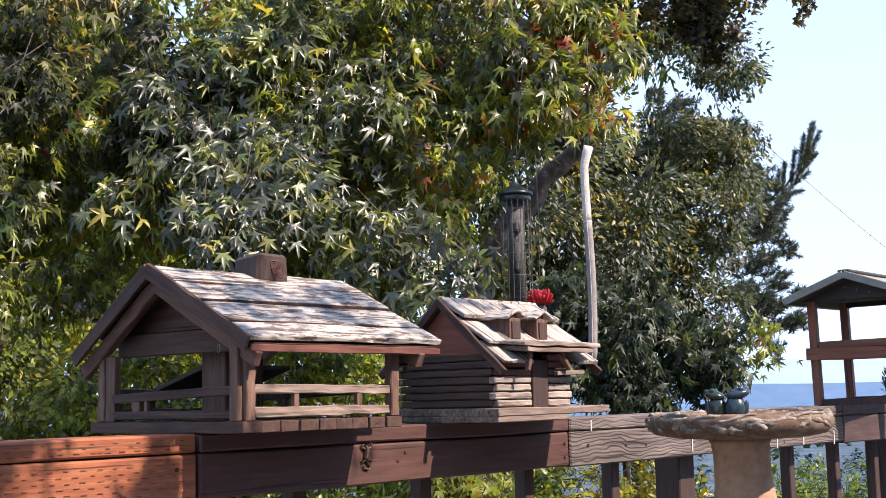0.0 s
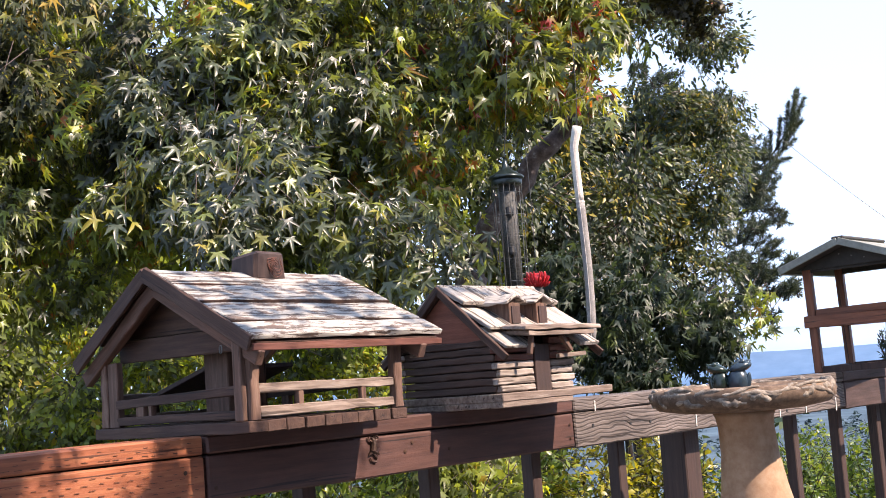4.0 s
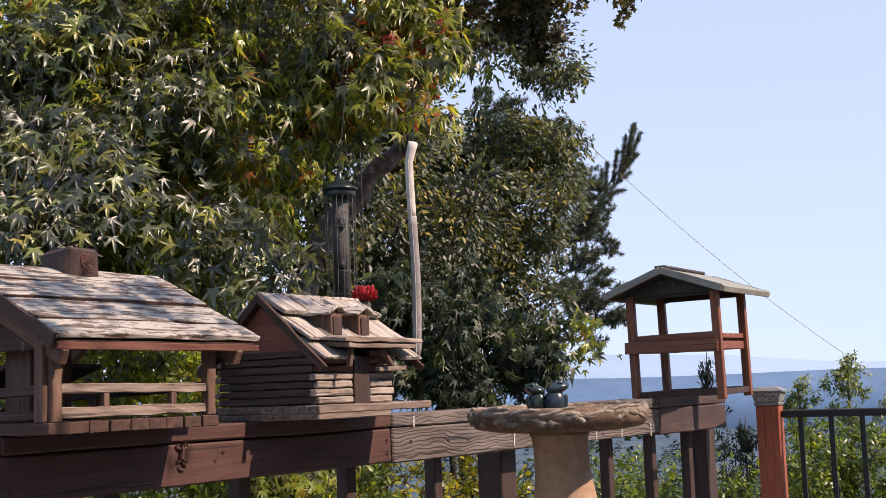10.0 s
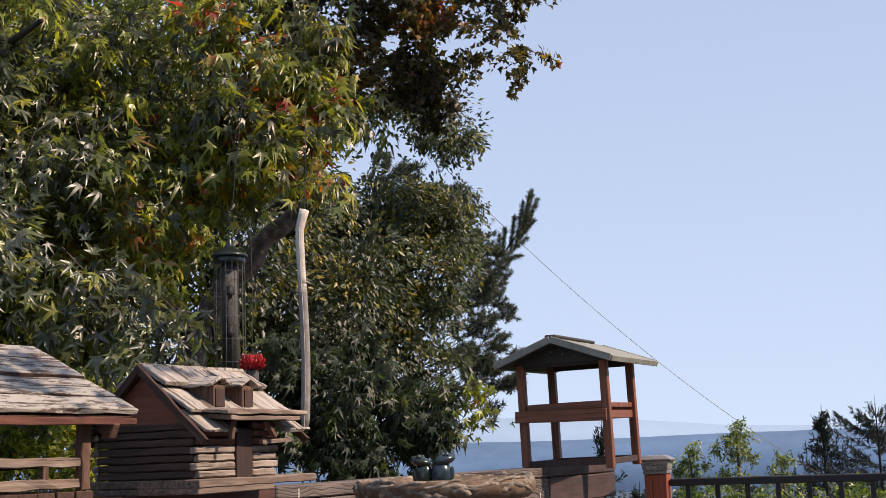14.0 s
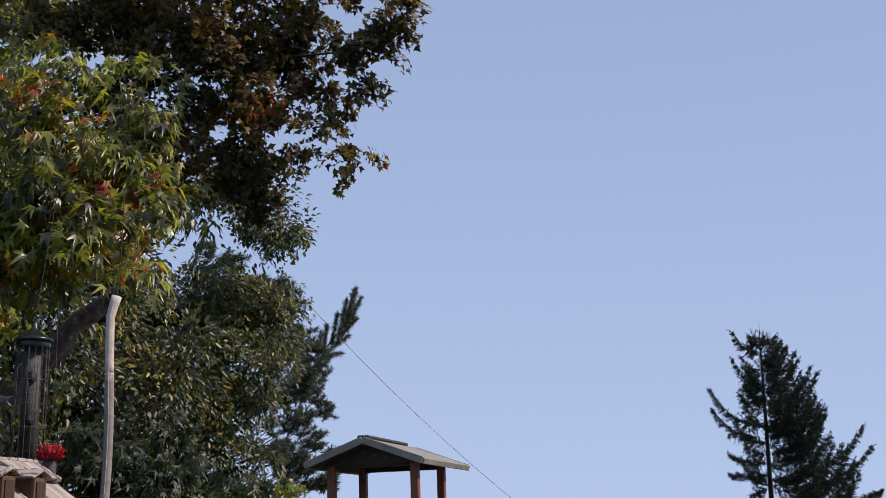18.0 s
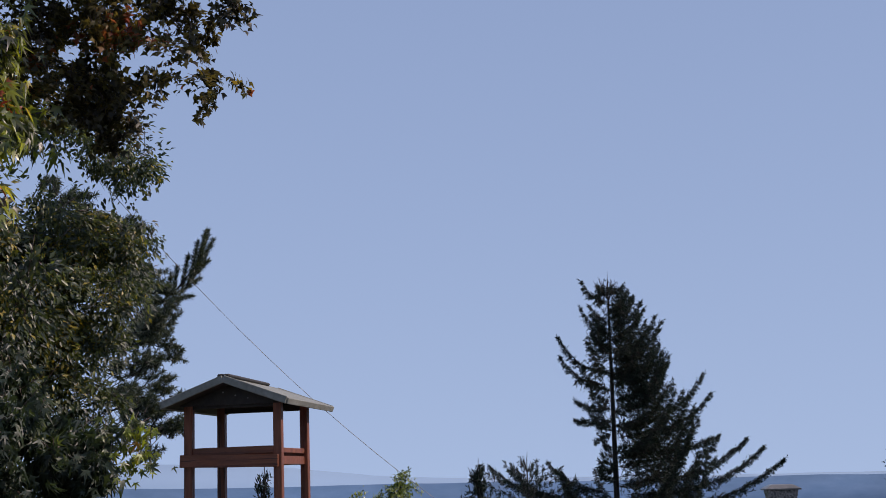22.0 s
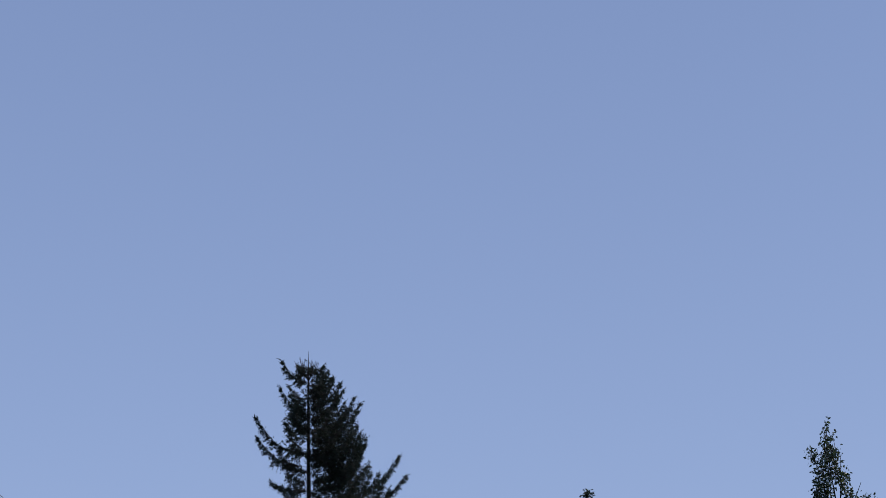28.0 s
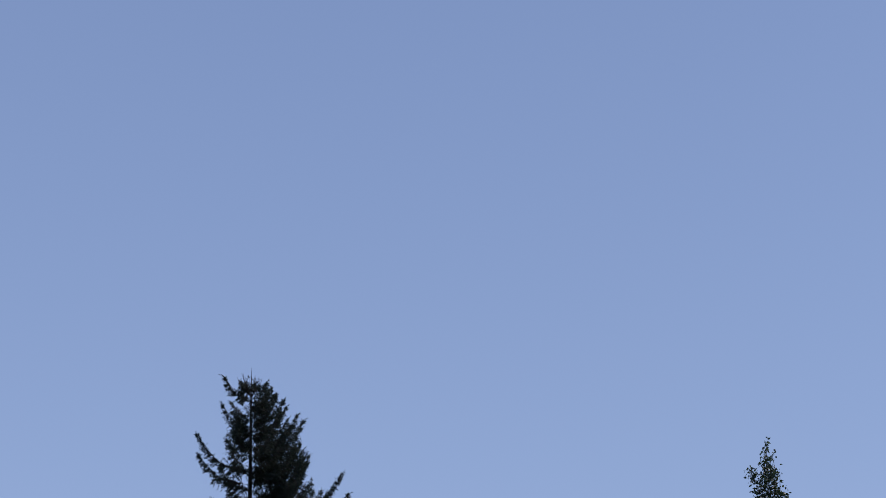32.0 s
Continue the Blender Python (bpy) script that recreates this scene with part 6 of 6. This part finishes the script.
def big_fir(x, y, top, height, boughs, seed):
    """A tall fir seen against the sky: bare trunk with ragged, upturned boughs hung with short twigs."""
    rg = np.random.default_rng(seed)
    t = thing("fir_tree", pose(x, y, top - height), "tall dark fir tree standing against the sky", "tree")
    part("trunk", tube([(0, 0, height * q) for q in (0, 0.3, 0.6, 0.85, 0.97, 1.0)], [0.16, 0.12, 0.080, 0.048, 0.022, 0.010], 8), M_BARK_DARK, t)
    turn = -math.atan2(x, y)
    P, T, U, S, W = [], [], [], [], []

    def spray(p, way, ln, n):
        """A twig set round with needles."""
        W.append(np.array([[p, p + way * ln]]))
        q = rg.random((n, 1)) ** 0.8
        P.append(p + way * ln * q + rg.normal(size=(n, 3)) * 0.012)
        T.append(way * 0.7 + rg.normal(size=(n, 3)) * 0.55)
        U.append(rg.normal(size=(n, 3)))
        S.append(rg.uniform(0.6, 1.2, n) * 0.10)

    def bough(a, reach, tip, base, full):
        u = np.array((math.cos(a), math.sin(a), 0.0))
        side = np.array((-u[1], u[0], 0.0))
        n = max(6, int(reach / 0.085))
        sag = 0.10 * reach
        last = None
        for i in range(n + 1):
            q = i / n
            p = u * reach * q ** 0.92 + np.array((0, 0, height - base + (base - tip) * (0.45 * q + 0.55 * q ** 3.2) - sag * math.sin(math.pi * q) * 0.5))
            p = p + side * 0.05 * math.sin(5 * q + base)
            if last is not None:
                W.append(np.array([[last, p]]))
            last = p
            if q < 0.05 or (q < 0.3 and base > 3.2 and rg.random() < 0.5):
                continue
            ln = (0.42 * (1 - q) ** 0.7 + 0.09) * min(1.0, 0.45 + reach / 3)
            for _ in range(full):
                way = side * rg.uniform(-1, 1) * 0.9 + u * rg.uniform(0.1, 0.9) + np.array((0, 0, rg.uniform(-0.65, 0.45)))
                way /= np.linalg.norm(way)
                spray(p, way, ln * rg.uniform(0.5, 1.15), 10)
        spray(last, u * 0.75 + np.array((0, 0, 0.66)), 0.16, 10)

    for reach, tip, base in boughs:
        a = turn if reach > 0 else turn + math.pi
        bough(a + rg.uniform(-0.12, 0.12), abs(reach), tip, base, 7)
    reach_r = [(0, 0.22), (1.2, 0.9), (2.4, 1.4), (4.0, 1.8), (5.0, 2.4), (7.0, 3.2), (14, 5.0)]
    reach_l = [(0, 0.25), (1.0, 0.65), (1.7, 0.5), (2.6, 1.1), (3.4, 0.9), (4.4, 0.8), (5.2, 0.3), (6.2, 0.5), (7.0, 2.0), (14, 4.6)]
    drop = 0.35
    while drop < height * 0.8:                   # boughs towards and away from the view, shorter in outline
        for k in range(3 if drop < 7.5 else 1):
            a = turn + rg.uniform(0.45, 1.25) * rg.choice((-1, 1)) + (0 if rg.random() < 0.62 else math.pi)
            right = math.cos(a - turn) > 0
            r = np.interp(drop, *zip(*(reach_r if right else reach_l))) * rg.uniform(0.7, 1.05) / max(0.55, abs(math.cos(a - turn)))
            bough(a, r, drop - 0.30 * r, drop + 0.20 * r, 5)
        drop += rg.uniform(0.16, 0.30)
    for k in range(16):                          # thin upright tips at the top
        a, o = rg.uniform(0, 6.28), rg.uniform(0.05, 0.45)
        b = np.array((o * math.cos(a), o * math.sin(a), height - rg.uniform(0.12, 0.30) - 0.25 * o))
        W.append(np.array([[b, b + np.array((0.10 * math.cos(a), 0.10 * math.sin(a), rg.uniform(0.14, 0.32)))]]))
        W.append(np.array([[(0, 0, height - 0.7), b]]))
        for _ in range(3):
            spray(b * np.array((0.8, 0.8, 1)) - np.array((0, 0, rg.uniform(0.0, 0.3))), np.array((rg.normal() * 0.5, rg.normal() * 0.5, 0.8)), 0.20, 10)
    W.append(np.array([[(0, 0, height - 0.1), (0.01, 0, height + 0.26)]]))
    v, f = scatter(FIR_NEEDLE, np.concatenate(P), np.concatenate(T), np.concatenate(U), np.concatenate(S))
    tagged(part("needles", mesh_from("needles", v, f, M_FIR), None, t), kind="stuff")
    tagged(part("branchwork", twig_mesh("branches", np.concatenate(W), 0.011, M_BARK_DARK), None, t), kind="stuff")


big_fir(*BIG_FIR, FIR_BOUGHS, 31)
BROAD = [(0, 0.5), (0.5, 1.3), (2, 2.6), (12, 5.0)]
WISP = [(0, 0.06), (0.35, 0.12), (0.8, 0.3), (7, 1.8)]
SLIM = [(0, 0.08), (0.3, 0.2), (0.75, 0.5), (1.2, 0.9), (8, 2.5)]
fir_tree("small_fir_tree", 18.7, 31.3, 1.98, 9.0, BROAD, BROAD, 7, "small dark fir beside the tall one", shoots=4, full=7)
fir_tree("small_fir_tree", 12.5, 22.9, 1.55, 7.5, SLIM, SLIM, 9, "slim young fir with a thin leader", needle=0.09, wide=0.2, whorl=(0.14, 0.22), shoots=3, full=8)
fir_tree("small_fir_tree", 6.55, 18.9, 1.35, 7.0, WISP, WISP, 10, "slim young fir with a thin leader", needle=0.09, wide=0.2, whorl=(0.18, 0.26), shoots=1)
fir_tree("small_fir_tree", 7.75, 20.6, 0.28, 6.0, SLIM, SLIM, 12, "slim young fir below the deck", needle=0.09, wide=0.2, whorl=(0.14, 0.22), shoots=3, full=8)


def young_tree(x, y, top, height, radius, seed, label, mat, dens=110):
    t = thing("young_tree", pose(x, y, top - height), label, "tree")
    limb(t, "trunk", [(0, 0, -0.2), (0.03, 0, height * 0.5), (0, 0, height * 0.97)], 0.05, 0.01, M_BARK_DARK, 7)
    bl = [(radius * 0.3 * math.sin(7 * q + seed), 0, height * q, radius * (1.75 - 1.65 * q), radius * (1.75 - 1.65 * q), height * 0.085) for q in (0.45, 0.56, 0.66, 0.76, 0.85, 0.92)]
    crown(t, "tree_leaves", bl, dens, 26, 0.26, 0.085, mat, 0.005, 0.1, LANCE, M_BARK_DARK)




def poplar(x, y, top, rows, seed, label):
    """A slim tree of forked upright stems with small clusters of round leaves; rows: drop below the top, place and half width across the view."""
    rg = np.random.default_rng(seed)
    height = 9.0
    t = thing("young_tree", pose(x, y, top - height, 0, 0, -math.degrees(math.atan2(x, y))), label, "tree")
    limb(t, "trunk", [(0.1, 0, -0.2), (0.12, 0, 5.5), (0.10, 0, 7.2)], 0.07, 0.03, M_BARK_DARK, 7)
    for dx, z0, dz in ((-0.02, 7.0, 1.95), (0.26, 7.0, 1.35), (-0.18, 7.1, 1.2), (0.62, 6.9, 0.9), (-0.42, 6.6, 0.75)):
        limb(t, "stem", [(0.10, 0, z0), (0.10 + (dx - 0.1) * 0.6, 0, z0 + dz * 0.5), (dx, 0, z0 + dz)], 0.020, 0.006, M_BARK_DARK, 6)
    P, T, U, S, W = [], [], [], [], []
    for drop, cx, hw, n in rows:
        for _ in range(n):
            c = np.array((cx + rg.uniform(-1, 1) * hw, rg.uniform(-0.3, 0.3), height - drop + rg.uniform(-0.16, 0.16)))
            W.append(np.stack([c - np.array((0.05 * rg.normal(), 0, 0.22)), c + np.array((0, 0, 0.08))], 0)[None])
            m = 17
            P.append(c + rg.normal(size=(m, 3)) * np.array((0.055, 0.055, 0.10)))
            T.append(rg.normal(size=(m, 3)) + np.array((0, 0, -0.4)))
            U.append(rg.normal(size=(m, 3)))
            S.append(rg.uniform(0.06, 0.10, m))
    v, f = scatter(OVATE, np.concatenate(P), np.concatenate(T), np.concatenate(U), np.concatenate(S))
    tagged(part("tree_leaves", mesh_from("leaves", v, f, M_POPLAR), None, t), kind="stuff")
    tagged(part("twigwork", twig_mesh("twigs", np.concatenate(W), 0.007, M_BARK_DARK), None, t), kind="stuff")


poplar(24.43, 15.56, 3.84, [(0.12, 0.0, 0.05, 3), (0.35, 0.03, 0.12, 8), (0.6, 0.05, 0.2, 10), (0.65, -0.26, 0.10, 6), (0.85, 0.05, 0.22, 13), (1.1, -0.22, 0.14, 8), (1.05, 0.22, 0.16, 9),
                            (1.35, -0.15, 0.18, 11), (1.4, 0.32, 0.10, 6), (1.6, -0.22, 0.2, 13), (1.65, 0.72, 0.12, 8), (1.85, -0.15, 0.35, 12), (1.9, 0.6, 0.2, 12), (2.3, 0.1, 0.7, 40), (2.9, 0.1, 0.8, 50)],
       4, "slim leafy young tree against the sky")
# near-black fir colour puts an unlit silhouette into these leafy trees
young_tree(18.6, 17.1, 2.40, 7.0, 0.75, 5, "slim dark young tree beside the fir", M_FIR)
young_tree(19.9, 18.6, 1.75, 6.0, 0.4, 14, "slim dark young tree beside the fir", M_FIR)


def sunlit_sapling(x, y, z, r, label):
    """A thin pale stem with a loose round head of small leaves."""
    z0 = fall(math.hypot(x, y)) - 0.3
    t = thing("young_tree", pose(x, y, z0), label, "tree", "young trees beyond the fence")
    h = z - z0
    limb(t, "trunk", [(0.02, 0, 0), (-0.02, 0, h * 0.6), (0.02, 0, h - 0.2 * r), (0.0, 0, h + 0.6 * r)], 0.022, 0.006, M_BARK, 7)
    crown(t, "tree_leaves", [(0.3 * r, 0, h + 0.5 * r, 0.6 * r, 0.6 * r, 0.5 * r), (-0.4 * r, 0, h, 0.6 * r, 0.6 * r, 0.6 * r), (0.35 * r, 0, h - 0.1 * r, 0.65 * r, 0.6 * r, 0.5 * r), (0, 0, h - 1.1 * r, 0.7 * r, 0.7 * r, 0.6 * r), (0.1 * r, 0, h + 1.0 * r, 0.25 * r, 0.25 * r, 0.5 * r)], 3400, 18, 0.10, 0.032, M_SHRUB_PALE, 0.003, 0.2, LANCE, M_BARK_DARK)


for x, y, z, r in ((4.66, 9.98, 1.06, 0.21), (4.30, 10.14, 0.92, 0.19), (4.98, 9.82, 0.80, 0.18)):
    sunlit_sapling(x, y, z, r, "young sunlit tree with pale leaves beyond the steel fence")

fir_tree("fir_tree", 32.0, 15.6, 3.55, 10.0, BROAD, BROAD, 13, "dark fir top beyond the young tree", shoots=4, full=7)
# ---------- overhead wire ----------
WIRE_LINE = [(4.1 + 4.44 * q, 17.92 - 1.64 * q, 5.2 - 4.42 * q - 1.05 * q * (1 - q)) for q in np.linspace(-0.4, 1.5, 24)]
wire = tagged(new("overhead_wire", to_mesh("overhead_wire", tube(WIRE_LINE, 0.004, 5), M_WIRE)), "thin wire sloping down across the sky", "wire")


# ---------- woods on the slope and in the valley ----------
WOODS_LEAF = (np.array([(0, 0, 0), (0.4, -0.36, 0.03), (1, 0, -0.1), (0.4, 0.36, 0.03)]), np.array([(0, 1, 2), (0, 2, 3)]))


def far_woods(name, count, r0, r1, a0, a1, seed, mat, label, conifers=0.6, tilt=0.03, leaves=280):
    rg = np.random.default_rng(seed)
    P, T, U, S = [], [], [], []
    for _ in range(count):
        r = r0 * (r1 / r0) ** rg.random()
        a = radians(90 - rg.uniform(a0, a1))
        x, y = r * math.cos(a), r * math.sin(a)
        ahead = 0.5 + 0.5 * math.cos(a - radians(60))
        z = fall(r * (0.25 + 0.75 * ahead))
        h = min(rg.uniform(4, 12) + 0.006 * r, (1.1 - r * tilt) - z)
        if h < 1.5:
            continue
        m = leaves
        q = rg.random(m) ** 0.8
        w = (0.20 * h * (1 - q) + 0.15) if rg.random() < conifers else 0.32 * h * np.sqrt(np.maximum(0.02, 1 - (2 * q - 0.9) ** 2))
        b = rg.uniform(0, 2 * math.pi, m)
        P.append(np.stack([x + w * np.cos(b) * 0.7, y + w * np.sin(b) * 0.7, z + h * q], 1))
        T.append(np.stack([np.cos(b), np.sin(b), rg.uniform(-0.7, 0.3, m)], 1))
        U.append(np.stack([np.cos(b) * 0.5, np.sin(b) * 0.5, np.ones(m)], 1) + rg.normal(size=(m, 3)) * 0.4)
        S.append(rg.uniform(0.6, 1.2, m) * (0.20 + 0.0036 * r))
    v, f = scatter(WOODS_LEAF, np.concatenate(P), np.concatenate(T), np.concatenate(U), np.concatenate(S))
    tagged(new(name, mesh_from(name, v, f, mat)), label, "woods", kind="stuff")


far_woods("slope_woods", 420, 26, 130, -35, 80, 21, M_WOODS, "mixed green woods on the slope below the deck", leaves=150)
far_woods("valley_woods", 2600, 130, 2600, -35, 80, 22, M_WOODS_FAR, "valley woods with haze painted into their blue-green", 0.8, 0.012, 30)
